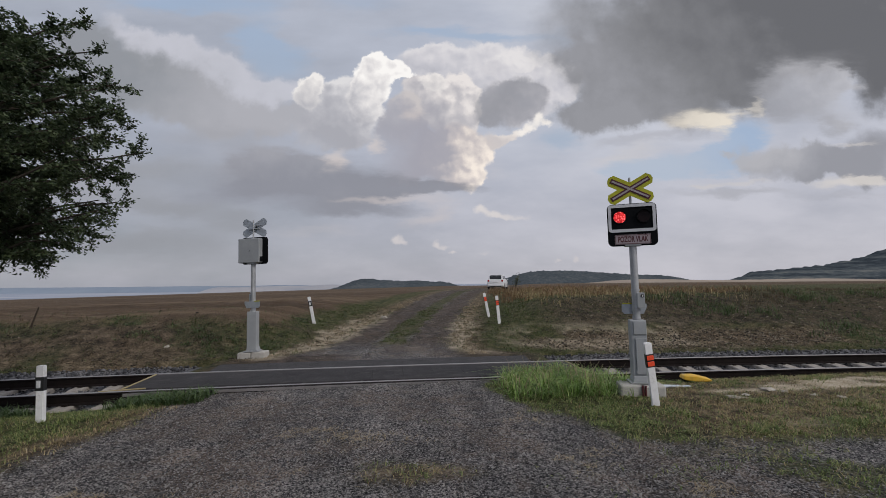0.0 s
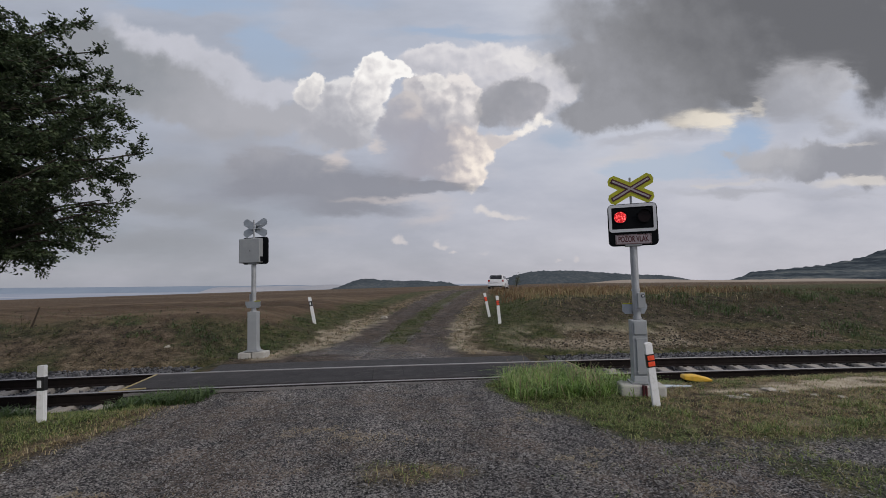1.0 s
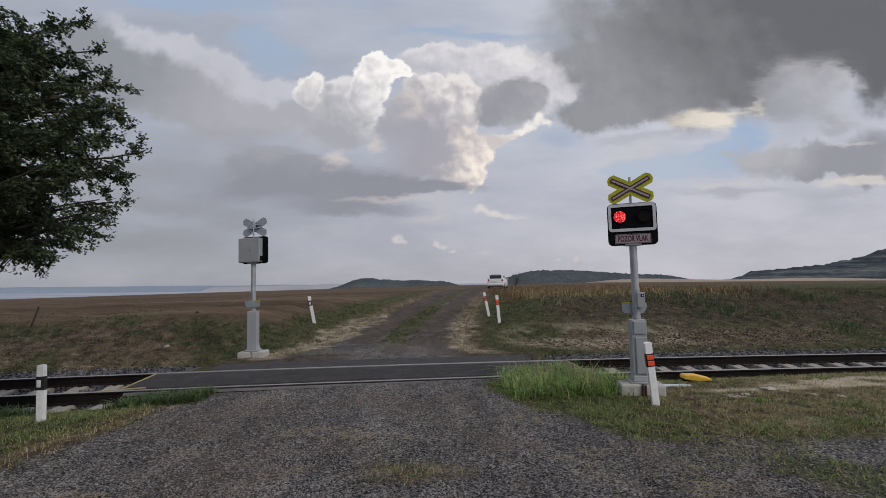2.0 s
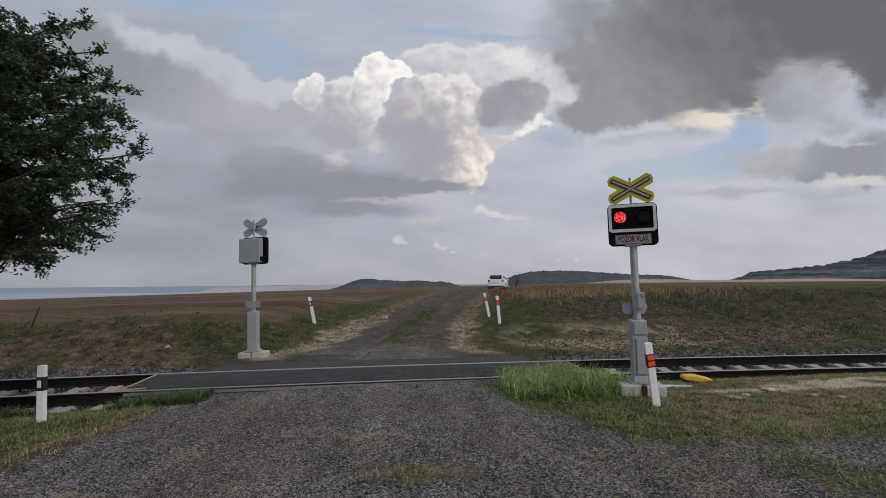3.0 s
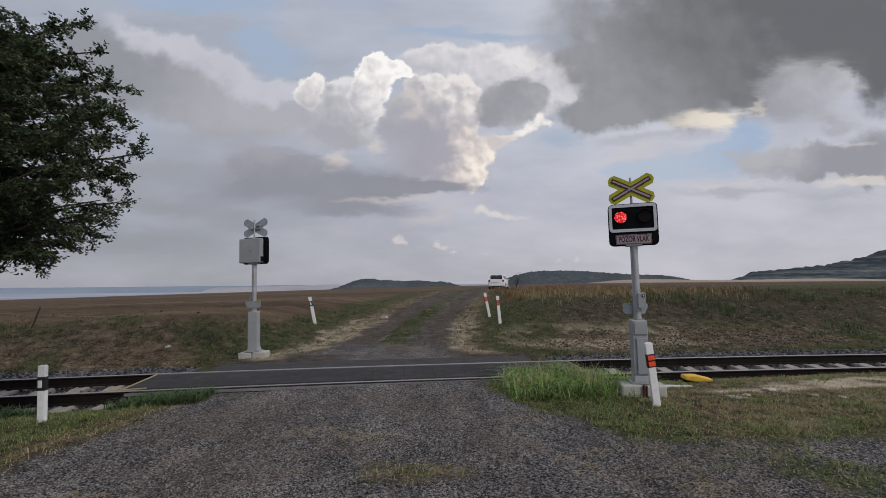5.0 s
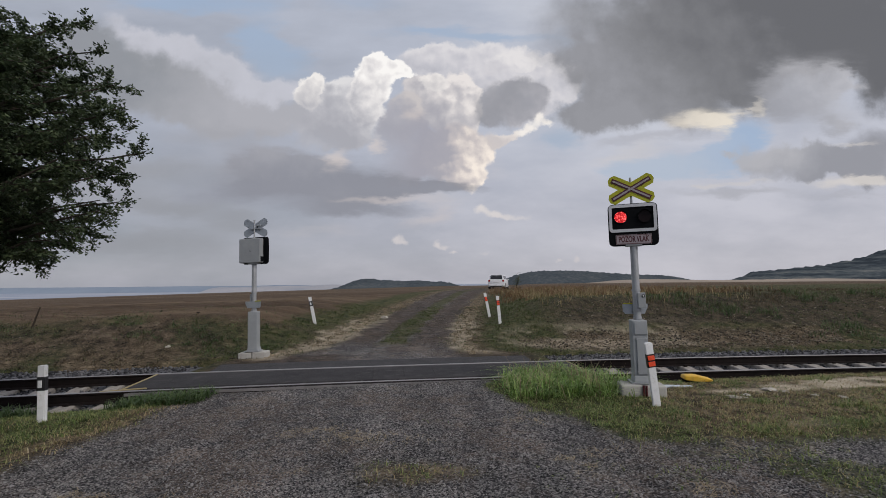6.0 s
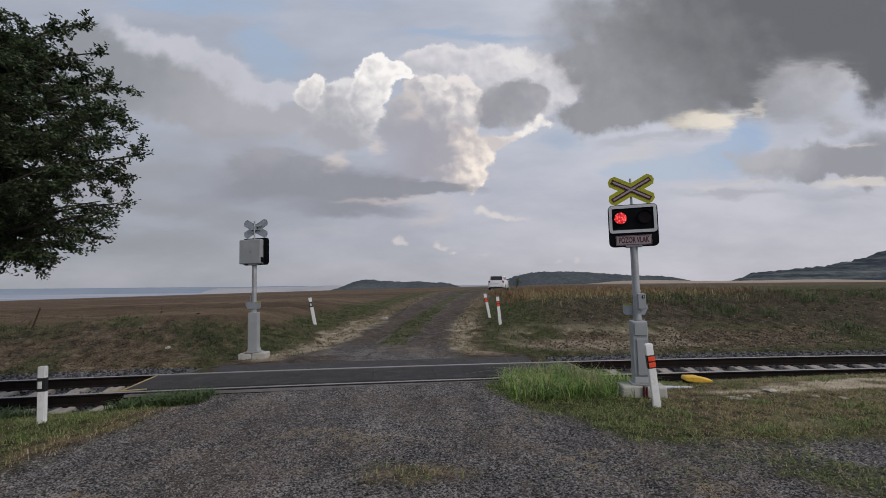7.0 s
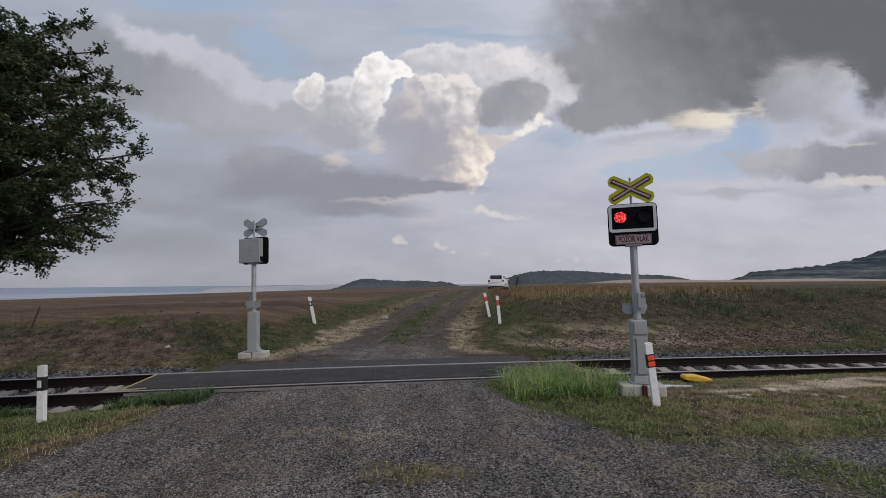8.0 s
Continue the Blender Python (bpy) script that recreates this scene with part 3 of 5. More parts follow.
def prism(outline, y0, y1, bevel=0.0, bm=None):
    """An outline in x and z, pushed from y0 to y1."""
    b = bmesh.new()
    f = b.faces.new([b.verts.new((x, y0, z)) for x, z in outline])
    ext = bmesh.ops.extrude_face_region(b, geom=[f])
    bmesh.ops.translate(b, verts=[v for v in ext["geom"] if isinstance(v, bmesh.types.BMVert)], vec=(0, y1 - y0, 0))
    bmesh.ops.recalc_face_normals(b, faces=b.faces[:])
    if bevel:
        bmesh.ops.bevel(b, geom=b.edges[:], offset=bevel, segments=1, affect="EDGES")
    return joined(bm, b)


def rounded(w, h, r, cx=0.0, cz=0.0, n=5):
    out = []
    for sx, sz, a0 in ((1, 1, 0), (-1, 1, 90), (-1, -1, 180), (1, -1, 270)):
        for i in range(n + 1):
            a = radians(a0 + 90 * i / n)
            out.append((cx + sx * (w / 2 - r) + r * math.cos(a), cz + sz * (h / 2 - r) + r * math.sin(a)))
    return out


def ring(outer, inner, y0, y1):
    """A frame between two outlines of equal length."""
    b = bmesh.new()
    rows = [[b.verts.new((x, y, z)) for x, z in o] for o, y in ((outer, y0), (outer, y1), (inner, y1), (inner, y0))]
    n = len(outer)
    for a, c in zip(rows, rows[1:] + rows[:1]):
        for i in range(n):
            b.faces.new((a[i], a[(i + 1) % n], c[(i + 1) % n], c[i]))
    bmesh.ops.recalc_face_normals(b, faces=b.faces[:])
    return b


def soup(name, verts, faces, material_, smooth=False):
    """One mesh from arrays of corners and equal-sided faces."""
    verts, faces = np.asarray(verts, np.float32), np.asarray(faces, np.int32)
    me = bpy.data.meshes.new(name)
    k = faces.shape[1]
    me.vertices.add(len(verts))
    me.vertices.foreach_set("co", verts.ravel())
    me.loops.add(faces.size)
    me.loops.foreach_set("vertex_index", faces.ravel())
    me.polygons.add(len(faces))
    me.polygons.foreach_set("loop_start", np.arange(0, faces.size, k, dtype=np.int32))
    me.update(calc_edges=True)
    me.validate()
    if material_:
        me.materials.append(material_)
    if smooth:
        me.shade_smooth()
    return new(name, me)


# ---------------------------------------------------------------- the lie of the land
rng = np.random.default_rng(7)


def sstep(a, b, x):
    t = np.clip((np.asarray(x, float) - a) / (b - a), 0, 1)
    return t * t * (3 - 2 * t)


def lattice(seed):
    return np.random.default_rng(seed).random((256, 256))


LATTICES = [lattice(s) for s in range(4)]


def vnoise(x, y, which=0):
    """Smooth noise, 0 to 1, one wave a metre."""
    x, y = np.asarray(x, float), np.asarray(y, float)
    g = LATTICES[which]
    i, j = np.floor(x).astype(int), np.floor(y).astype(int)
    fx, fy = x - i, y - j
    fx, fy = fx * fx * (3 - 2 * fx), fy * fy * (3 - 2 * fy)
    a, b, c, d = g[i % 256, j % 256], g[(i + 1) % 256, j % 256], g[i % 256, (j + 1) % 256], g[(i + 1) % 256, (j + 1) % 256]
    return (a * (1 - fx) + b * fx) * (1 - fy) + (c * (1 - fx) + d * fx) * fy


def fbm(x, y, which=0):
    return 0.5 * vnoise(x, y, which) + 0.3 * vnoise(2.1 * x + 7, 2.1 * y, which) + 0.2 * vnoise(4.3 * x, 4.3 * y + 3, which)


def track_y(x):
    """The middle of the gently curved track."""
    x = np.asarray(x, float)
    c = np.clip(x, -13, 13)
    return 9.296 + 0.12 * c - 0.00394 * c * c + (x - c) * (0.12 - 0.00788 * c)


def track_slope(x):
    return 0.12 - 0.00788 * np.clip(np.asarray(x, float), -13, 13)


def off_track(x, y):
    return (np.asarray(y, float) - track_y(x)) / np.sqrt(1 + track_slope(x) ** 2)


def road_x(y):
    """The middle of the dirt road beyond the track."""
    t = np.maximum(np.asarray(y, float) - 13.6, -3)
    return -1.5 + 0.075 * t + 0.0022 * np.minimum(t, 60) ** 2


def road_half(y):
    return 1.72 + 0.8 * sstep(13.2, 10.8, y)


def field_z(x, y):
    """The ploughed upland, falling to the valley far off."""
    r = np.hypot(x, y)
    z = 1.12 + 0.02 * np.clip(x, -130, 0) + 0.005 * np.clip(x, 0, 60) - 0.002 * np.minimum(y, 150)
    fall = sstep(108, 330, r) * 60 * sstep(40, -60, x) + sstep(160, 700, r) * 20 * sstep(-60, 40, x)
    return z - fall


def near_z(x, y):
    return 0.012 * np.clip(x, -20, 8) + 0.02 * (fbm(x * 0.8, y * 0.8, 1) - 0.5) * 2


CROSS_L, CROSS_R = -5.65, 2.78


def height(x, y):
    x, y = np.asarray(x, float), np.asarray(y, float)
    d = off_track(x, y)
    far = field_z(x, y) + 0.10 * (fbm(x * 0.5, y * 0.5, 2) - 0.5) * sstep(60, 20, np.hypot(x, y)) * 2
    width = 4.2 + 2.4 * sstep(-1, 5, x)
    crest = 0.10 * np.exp(-((d - 2.4 - width) / 1.6) ** 2) * sstep(1, 6, x)
    bank = sstep(2.6, 2.9 + width, d)
    z = -0.22 + (far + 0.22 + crest) * bank
    z = z + 0.16 * (fbm(x * 1.1, y * 1.1, 0) - 0.5) * sstep(2.2, 3.5, d) * sstep(40, 20, y)
    rz = np.minimum(0.0 + 0.040 * np.maximum(y - 12.0, 0), far)
    u = np.abs(x - road_x(y))
    r = sstep(road_half(y), road_half(y) + 4.6, u)
    rut = 0.05 * (np.exp(-((u - 0.85) / 0.3) ** 2)) * sstep(12, 14, y)
    z = (rz - rut) * (1 - r) + z * r
    n = near_z(x, y) - 0.10 * sstep(-2.2, -1.2, d) * (1 - sstep(CROSS_L + 0.2, CROSS_L + 1.6, x) * sstep(CROSS_R + 0.1, CROSS_R - 0.8, x))
    s = sstep(-0.75, 0.75, d)
    z = n * (1 - s) + z * s
    open_bed = sstep(3.05, 2.65, d) * sstep(-1.30, -1.0, d) * (1 - sstep(CROSS_L - 0.1, CROSS_L + 0.3, x) * sstep(CROSS_R + 0.1, CROSS_R - 0.3, x))
    shut_bed = sstep(0.98, 0.82, np.abs(d))
    z = z * (1 - open_bed) + (-0.5) * open_bed
    return z * (1 - shut_bed) + (-0.5) * shut_bed


def gravel_mask(x, y):
    """How stony the near yard and the dirt road are, 0 to 1."""
    x, y = np.asarray(x, float), np.asarray(y, float)
    d = off_track(x, y)
    w = (fbm(x * 1.3, y * 1.3, 3) - 0.5) * 1.0
    left = -4.05 - 0.35 * sstep(6.2, 4.6, y) - 0.8 * sstep(4.6, 2.0, y) + w * 0.5
    yard = sstep(left - 0.35, left + 0.2, x)
    rim = 9.0 - 2.6 * sstep(0.55, 1.2, x + w * 0.6) - 1.5 * sstep(0.9, 2.7, x + w * 0.4) + 0.35 * sstep(4.5, 8, x)
    yard = yard * sstep(rim + 0.3, rim - 0.25, y + w * 0.6)
    weeds = sstep(0.50, 0.72, fbm(x * 0.9 + 4, y * 1.6, 2)) * sstep(0.8, 2.2, x) * sstep(5.0, 4.4, y)
    patch = 0.8 * sstep(0.62, 0.15, np.hypot((x + 0.35) * 0.9, (y - 4.35) * 1.6) + w * 0.8)
    yard = yard * (1 - 0.75 * weeds) * (1 - patch) * sstep(0.3, -0.3, d)
    u = np.abs(x - road_x(y))
    lane = sstep(road_half(y) + 0.25, road_half(y) - 0.45, u + w * 0.5)
    mid = sstep(0.60, 0.28, u + w * 0.5) * sstep(12.4, 13.6, y) * 0.9
    lane = lane * (1 - mid) * sstep(0.0, 0.8, d) * sstep(60, 40, y)
    return np.clip(np.maximum(yard, lane), 0, 1)


def straw_mask(x, y):
    """Bleached grass: along road edges, on the banks."""
    x, y = np.asarray(x, float), np.asarray(y, float)
    d = off_track(x, y)
    w = fbm(x * 0.7 + 9, y * 0.7, 1)
    edge = sstep(0.95, 0.15, np.abs(np.abs(x - road_x(y)) - road_half(y) - 0.35)) * sstep(1.5, 2.0, d)
    bank_l = sstep(1.9, 2.6, d) * sstep(-5.2, -7.6, x) * sstep(0.35, 0.6, w) * 0.9
    bank_r = sstep(2.9, 3.6, d) * sstep(5.6, 4.6, d) * sstep(1.5, 3.5, x) * sstep(0.28, 0.46, w)
    near_r = sstep(2.4, 3.4, x) * sstep(4.8, 5.4, y) * sstep(0.0, -0.5, d) * sstep(0.26, 0.5, w) * 0.9
    near_l = sstep(0.75, 0.1, np.abs(x + 4.3 + 0.5 * sstep(6.2, 4.2, y))) * sstep(-1.0, -1.6, d) * 0.9
    patch = 0.9 * sstep(0.75, 0.2, np.hypot((x + 0.35) * 0.9, (y - 4.35) * 1.6) + (w - 0.5))
    return np.clip(np.maximum.reduce([edge * 0.9, patch, bank_l, bank_r, near_r, near_l]), 0, 1)


def field_mask(x, y):
    d = off_track(x, y)
    u = np.abs(np.asarray(x) - road_x(y))
    w = (fbm(np.asarray(x) * 0.5, np.asarray(y) * 0.5, 2) - 0.5) * 1.2
    left = sstep(5.6, 6.6, d + w) * sstep(3.6, 4.6, u + w) * sstep(0, -1, np.asarray(x) - road_x(y))
    return np.clip(np.maximum(left, sstep(40, 60, y)), 0, 1)


def sand_mask(x, y):
    x, y = np.asarray(x, float), np.asarray(y, float)
    w = fbm(x * 1.2, y * 2.0, 0)
    a = sstep(4.9, 6.0, x + (w - 0.5) * 2) * sstep(0.80, 0.45, np.abs(off_track(x, y) + 2.55 + (w - 0.5) * 0.9)) * sstep(0.28, 0.42, w)
    b = sstep(0.16, 0.05, np.abs(off_track(x, y) + 2.62 + (w - 0.5) * 0.5)) * sstep(4.0, 4.3, x) * sstep(0.42, 0.5, vnoise(x * 2.2, y * 3, 1))
    c = 0.3 * sstep(0.45, 0.2, np.hypot(x - 4.75, (y - 5.55) * 2.4) + (w - 0.5))
    u = np.abs(x - road_x(y)) - road_half(y) - 0.15
    e = 0.62 * sstep(0.7, 0.2, np.abs(u - 0.15) + (w - 0.45) * 1.2) * sstep(1.8, 2.2, off_track(x, y)) * sstep(24, 15, y)
    d = off_track(x, y)
    v = fbm(x * 1.3 + 0.9 * d, d * 1.5 + 5, 2)
    scar = 0.42 * sstep(2.9, 3.7, d) * sstep(6.4, 4.6, d) * sstep(1.2, 2.6, x) * sstep(9.5, 7.5, x) * sstep(0.36, 0.60, v)
    return np.clip(np.maximum.reduce([a, b, c, e, scar]), 0, 1)


def soil_mask(x, y):
    """Dark turned earth on the upper bank and along the field's rim."""
    x, y = np.asarray(x, float), np.asarray(y, float)
    d = off_track(x, y)
    w = fbm(x * 0.45 + 3, y * 0.8, 0)
    right = sstep(4.6, 5.6, d + (w - 0.5) * 2.4) * sstep(10.0, 7.6, d) * sstep(2.5, 5.0, x)
    rim = 0.6 * sstep(0.45, 0.15, np.abs(d - 6.0 + (w - 0.5) * 1.2)) * sstep(-3.0, -4.5, x) * sstep(-11.0, -7.0, x)
    left = sstep(3.0, 4.5, d + (w - 0.5)) * sstep(6.4, 5.2, d) * sstep(-5.5, -8.0, x) * 0.6
    road = 0.85 * sstep(road_half(y) + 0.2, road_half(y) - 0.3, np.abs(x - road_x(y))) * sstep(12.0, 14, y) * sstep(0.2, 0.6, np.abs(x - road_x(y)) + (w - 0.5) * 0.5)
    apron = 0.95 * sstep(2.6, 2.1, d + (w - 0.5) * 1.8) * (d > 0.9) * np.maximum(sstep(-5.4, -4.9, x) * sstep(-1.8, -3.0, x), sstep(0.0, 0.7, x) * sstep(2.6, 2.0, x))
    return np.clip(np.maximum.reduce([right * 0.9, rim, left, road, apron]), 0, 1)


def spaced(lo, hi, step, reach, grow):
    """Even steps from lo to hi, then ever longer ones out to reach."""
    out = list(np.arange(lo, hi + step / 2, step))
    s = step
    while out[-1] < reach:
        s *= grow
        out.append(out[-1] + s)
    s = step
    while out[0] > -reach:
        s *= grow
        out.insert(0, out[0] - s)
    return np.array(out)


def ground_material():
    mat = bpy.data.materials.new("ground_cover")
    mat.use_nodes = True
    g = Net(mat.node_tree)
    pos = g.n("ShaderNodeNewGeometry").outputs["Position"]
    a = g.n("ShaderNodeVertexColor")
    a.layer_name = "cover"
    sp = g.n("ShaderNodeSeparateColor")
    g.put(sp.inputs[0], a.outputs[0])
    gravel, straw, field = sp.outputs[0], sp.outputs[1], sp.outputs[2]
    sand = a.outputs["Alpha"]
    slow, mid, fine, grit = g.noise(pos, 0.55, 4), g.noise(pos, 3.5, 5, 0.6), g.noise(pos, 22, 4, 0.65), g.noise(pos, 90, 3, 0.7)
    stones = g.voronoi(pos, 62.0, True)
    chips = g.n("ShaderNodeSeparateColor")
    g.put(chips.inputs[0], stones)
    # near-black low stops also put the shade of gaps into the colour
    turf = g.ramp(g.m("ADD", g.m("MULTIPLY", mid, 0.55), g.m("MULTIPLY", fine, 0.45)), [(0.36, (0.010, 0.012, 0.006)), (0.48, (0.050, 0.058, 0.023)), (0.57, (0.10, 0.092, 0.046)), (0.68, (0.17, 0.15, 0.08))])
    dead = g.ramp(g.m("ADD", g.m("MULTIPLY", mid, 0.5), g.m("MULTIPLY", fine, 0.5)), [(0.38, (0.018, 0.014, 0.010)), (0.5, (0.11, 0.082, 0.054)), (0.64, (0.29, 0.225, 0.155))])
    grit_col = g.ramp(g.m("ADD", g.m("MULTIPLY", chips.outputs[0], 0.45), g.m("MULTIPLY", g.m("ADD", mid, fine), 0.28)), [(0.30, (0.008, 0.008, 0.009)), (0.46, (0.088, 0.084, 0.087)), (0.60, (0.185, 0.177, 0.177)), (0.78, (0.42, 0.40, 0.39))])
    grit_col = g.mix(g.m("MULTIPLY", g.step(g.m("ADD", g.m("MULTIPLY", slow, 0.6), g.m("MULTIPLY", mid, 0.4)), 0.45, 0.60), 0.5), grit_col, (0.135, 0.098, 0.072))
    # wheel lanes and puddled fines run towards the crossing
    lanes = g.noise(g.v("MULTIPLY", pos, (1.5, 0.45, 1.0)), 1.0, 4, 0.6)
    grit_col = g.mix(1.0, grit_col, g.ramp(lanes, [(0.36, (0.66, 0.66, 0.67)), (0.5, (1.0, 0.99, 0.98)), (0.64, (1.4, 1.37, 1.34))]), "MULTIPLY")
    rows = g.n("ShaderNodeMapping")
    g.put(rows.inputs["Vector"], pos)
    rows.inputs["Rotation"].default_value = (0, 0, radians(-8))
    rows.inputs["Scale"].default_value = (0.06, 1.0, 1.0)
    drill = g.noise(rows.outputs[0], 1.6, 5, 0.6)
    far_rows = g.noise(rows.outputs[0], 0.11, 4, 0.6)
    stubble = g.ramp(g.m("ADD", g.m("ADD", g.m("MULTIPLY", drill, 0.4), g.m("MULTIPLY", far_rows, 0.4)), g.m("MULTIPLY", fine, 0.2)), [(0.38, (0.050, 0.034, 0.023)), (0.5, (0.105, 0.072, 0.047)), (0.6, (0.17, 0.125, 0.083))])
    pale = g.ramp(g.m("ADD", g.m("MULTIPLY", mid, 0.5), g.m("MULTIPLY", fine, 0.5)), [(0.35, (0.32, 0.26, 0.18)), (0.6, (0.60, 0.52, 0.40))])
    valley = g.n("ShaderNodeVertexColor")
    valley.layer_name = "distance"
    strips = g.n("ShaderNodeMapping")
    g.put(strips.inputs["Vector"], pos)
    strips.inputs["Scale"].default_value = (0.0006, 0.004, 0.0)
    # pale blue-grey strips: the far plain's haze is painted as colour
    haze_plain = g.ramp(g.noise(strips.outputs[0], 1.0, 4, 0.6), [(0.38, (0.24, 0.28, 0.35)), (0.52, (0.32, 0.35, 0.42)), (0.66, (0.42, 0.43, 0.47))])
    col = g.mix(straw, turf, dead)
    col = g.mix(field, col, stubble)
    col = g.mix(gravel, col, grit_col)
    dist = g.n("ShaderNodeSeparateColor")
    g.put(dist.inputs[0], valley.outputs[0])
    # the lowest earth stop likewise holds painted gap shade
    earth = g.ramp(g.m("ADD", g.m("MULTIPLY", mid, 0.6), g.m("MULTIPLY", fine, 0.4)), [(0.38, (0.016, 0.013, 0.011)), (0.52, (0.068, 0.050, 0.038)), (0.66, (0.13, 0.098, 0.075))])
    col = g.mix(g.m("MULTIPLY", dist.outputs[1], 0.85), col, earth)
    col = g.mix(sand, col, pale)
    col = g.mix(dist.outputs[0], col, haze_plain)
    b = g.n("ShaderNodeBsdfPrincipled")
    g.put(b.inputs["Base Color"], col)
    b.inputs["Roughness"].default_value = 0.95
    b.inputs["Specular IOR Level"].default_value = 0.15
    bp = g.n("ShaderNodeBump")
    bp.inputs["Strength"].default_value = 0.9
    bp.inputs["Distance"].default_value = 0.06
    g.put(bp.inputs["Height"], g.m("ADD", g.m("MULTIPLY", g.m("ADD", fine, g.m("MULTIPLY", mid, 1.2)), 0.8), g.m("MULTIPLY", grit, 0.4)))
    g.put(b.inputs["Normal"], bp.outputs[0])
    out = g.n("ShaderNodeOutputMaterial")
    g.put(out.inputs[0], b.outputs[0])
    return mat


def make_ground():
    xs = spaced(-15.0, 15.0, 0.13, 4600, 1.07)
    ys = spaced(2.4, 24.0, 0.12, 4700, 1.06)
    X, Y = np.meshgrid(xs, ys)
    Z = height(X, Y)
    nx, ny = len(xs), len(ys)
    i = (np.arange(ny - 1)[:, None] * nx + np.arange(nx - 1)[None, :]).ravel()
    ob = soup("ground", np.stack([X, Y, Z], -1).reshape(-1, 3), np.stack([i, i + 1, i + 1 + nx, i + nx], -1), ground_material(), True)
    cover = ob.data.color_attributes.new("cover", "FLOAT_COLOR", "POINT")
    c = np.stack([gravel_mask(X, Y), straw_mask(X, Y), field_mask(X, Y), sand_mask(X, Y)], -1).astype(np.float32)
    cover.data.foreach_set("color", c.ravel())
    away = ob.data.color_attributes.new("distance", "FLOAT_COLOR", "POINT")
    # how far the painted haze colour replaces the ground's own, by distance
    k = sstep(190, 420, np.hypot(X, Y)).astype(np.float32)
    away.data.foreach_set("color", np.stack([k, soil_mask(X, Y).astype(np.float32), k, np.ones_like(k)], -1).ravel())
    tagged(ob, "uneven ground of gravel, grass verges, banks and stubble field", "ground", kind="structure")


make_ground()


# ---------------------------------------------------------------- hills on the skyline
def make_hill(name, label, x0, x1, y, top, base, depth, mat, bumps, seed, category="hill"):
    """A long hill: top(t) gives its crest for t from 0 to 1."""
    n, m = 220, 14
    t = np.linspace(0, 1, n)
    crest = top(t)
    trees = bumps * (fbm(t * 46, t * 0 + seed, 1) - 0.5) + bumps * 0.6 * (vnoise(t * 170, t * 0 + seed, 2) - 0.5)
    X = x0 + (x1 - x0) * t
    rows = []
    for k in range(m):
        s = k / (m - 1)
        up = math.sin(s * math.pi / 2) ** 0.9
        rough = bumps * 0.9 * (fbm(t * 60 + k * 3.1, t * 0 + k * 1.7, 3) - 0.5) * (0 if k in (0, m - 1) else 1)
        rows.append(np.stack([X, np.full(n, y - depth * (1 - s)) + rough, base + (crest - base) * up + rough * 0.5 + trees * s ** 14], -1))
    rows.append(np.stack([X, np.full(n, y + depth * 0.4), np.full(n, base)], -1))
    V = np.concatenate(rows)
    i = (np.arange(m)[:, None] * n + np.arange(n - 1)[None, :]).ravel()
    ob = soup(name, V, np.stack([i, i + 1, i + 1 + n, i + n], -1), mat, True)
    return tagged(ob, label, category, kind="structure")


def hump(t, *peaks):
    return sum(h * np.exp(-((t - c) / w) ** 2) for c, w, h in peaks)


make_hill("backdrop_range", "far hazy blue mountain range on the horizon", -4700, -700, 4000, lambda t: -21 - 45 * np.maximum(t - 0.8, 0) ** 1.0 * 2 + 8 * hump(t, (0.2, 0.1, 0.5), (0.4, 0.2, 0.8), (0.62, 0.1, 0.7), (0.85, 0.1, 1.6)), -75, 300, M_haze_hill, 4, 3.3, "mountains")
make_hill("hill", "harvested fields on a far low rise, paled by painted haze", -1300, -560, 2600, lambda t: -16 + hump(t, (0.5, 0.25, 5), (0.88, 0.16, 10)), -60, 300, M_hazefield, 1.0, 5.0)
make_hill("hill", "low wooded hill far beyond the fields", -500, 110, 2000, lambda t: -26 + hump(t, (0.24, 0.13, 40), (0.12, 0.09, 10), (0.42, 0.14, 24), (0.66, 0.2, 34), (0.86, 0.10, 14)), -80, 200, M_hazewood, 7, 8.1)
make_hill("hill", "long wooded ridge with dark trees", 190, 900, 1500, lambda t: -20 + hump(t, (0.10, 0.16, 36), (0.30, 0.18, 42), (0.55, 0.2, 38), (0.78, 0.14, 26), (0.95, 0.12, 8)), -28, 160, M_hazewood, 8, 15.7)
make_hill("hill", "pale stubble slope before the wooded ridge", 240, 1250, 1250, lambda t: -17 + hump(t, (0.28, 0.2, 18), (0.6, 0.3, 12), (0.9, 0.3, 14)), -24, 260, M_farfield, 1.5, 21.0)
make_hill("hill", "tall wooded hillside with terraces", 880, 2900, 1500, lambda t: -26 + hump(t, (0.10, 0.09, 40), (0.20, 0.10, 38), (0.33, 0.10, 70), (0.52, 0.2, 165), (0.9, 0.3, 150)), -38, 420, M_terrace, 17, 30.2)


# ---------------------------------------------------------------- railway track
def along(x, d, z):
    """A place beside the track: x along it, d metres beyond its middle."""
    s = float(track_slope(x))
    k = 1 / math.sqrt(1 + s * s)
    return Vector((x - d * s * k, float(track_y(x)) + d * k, z))


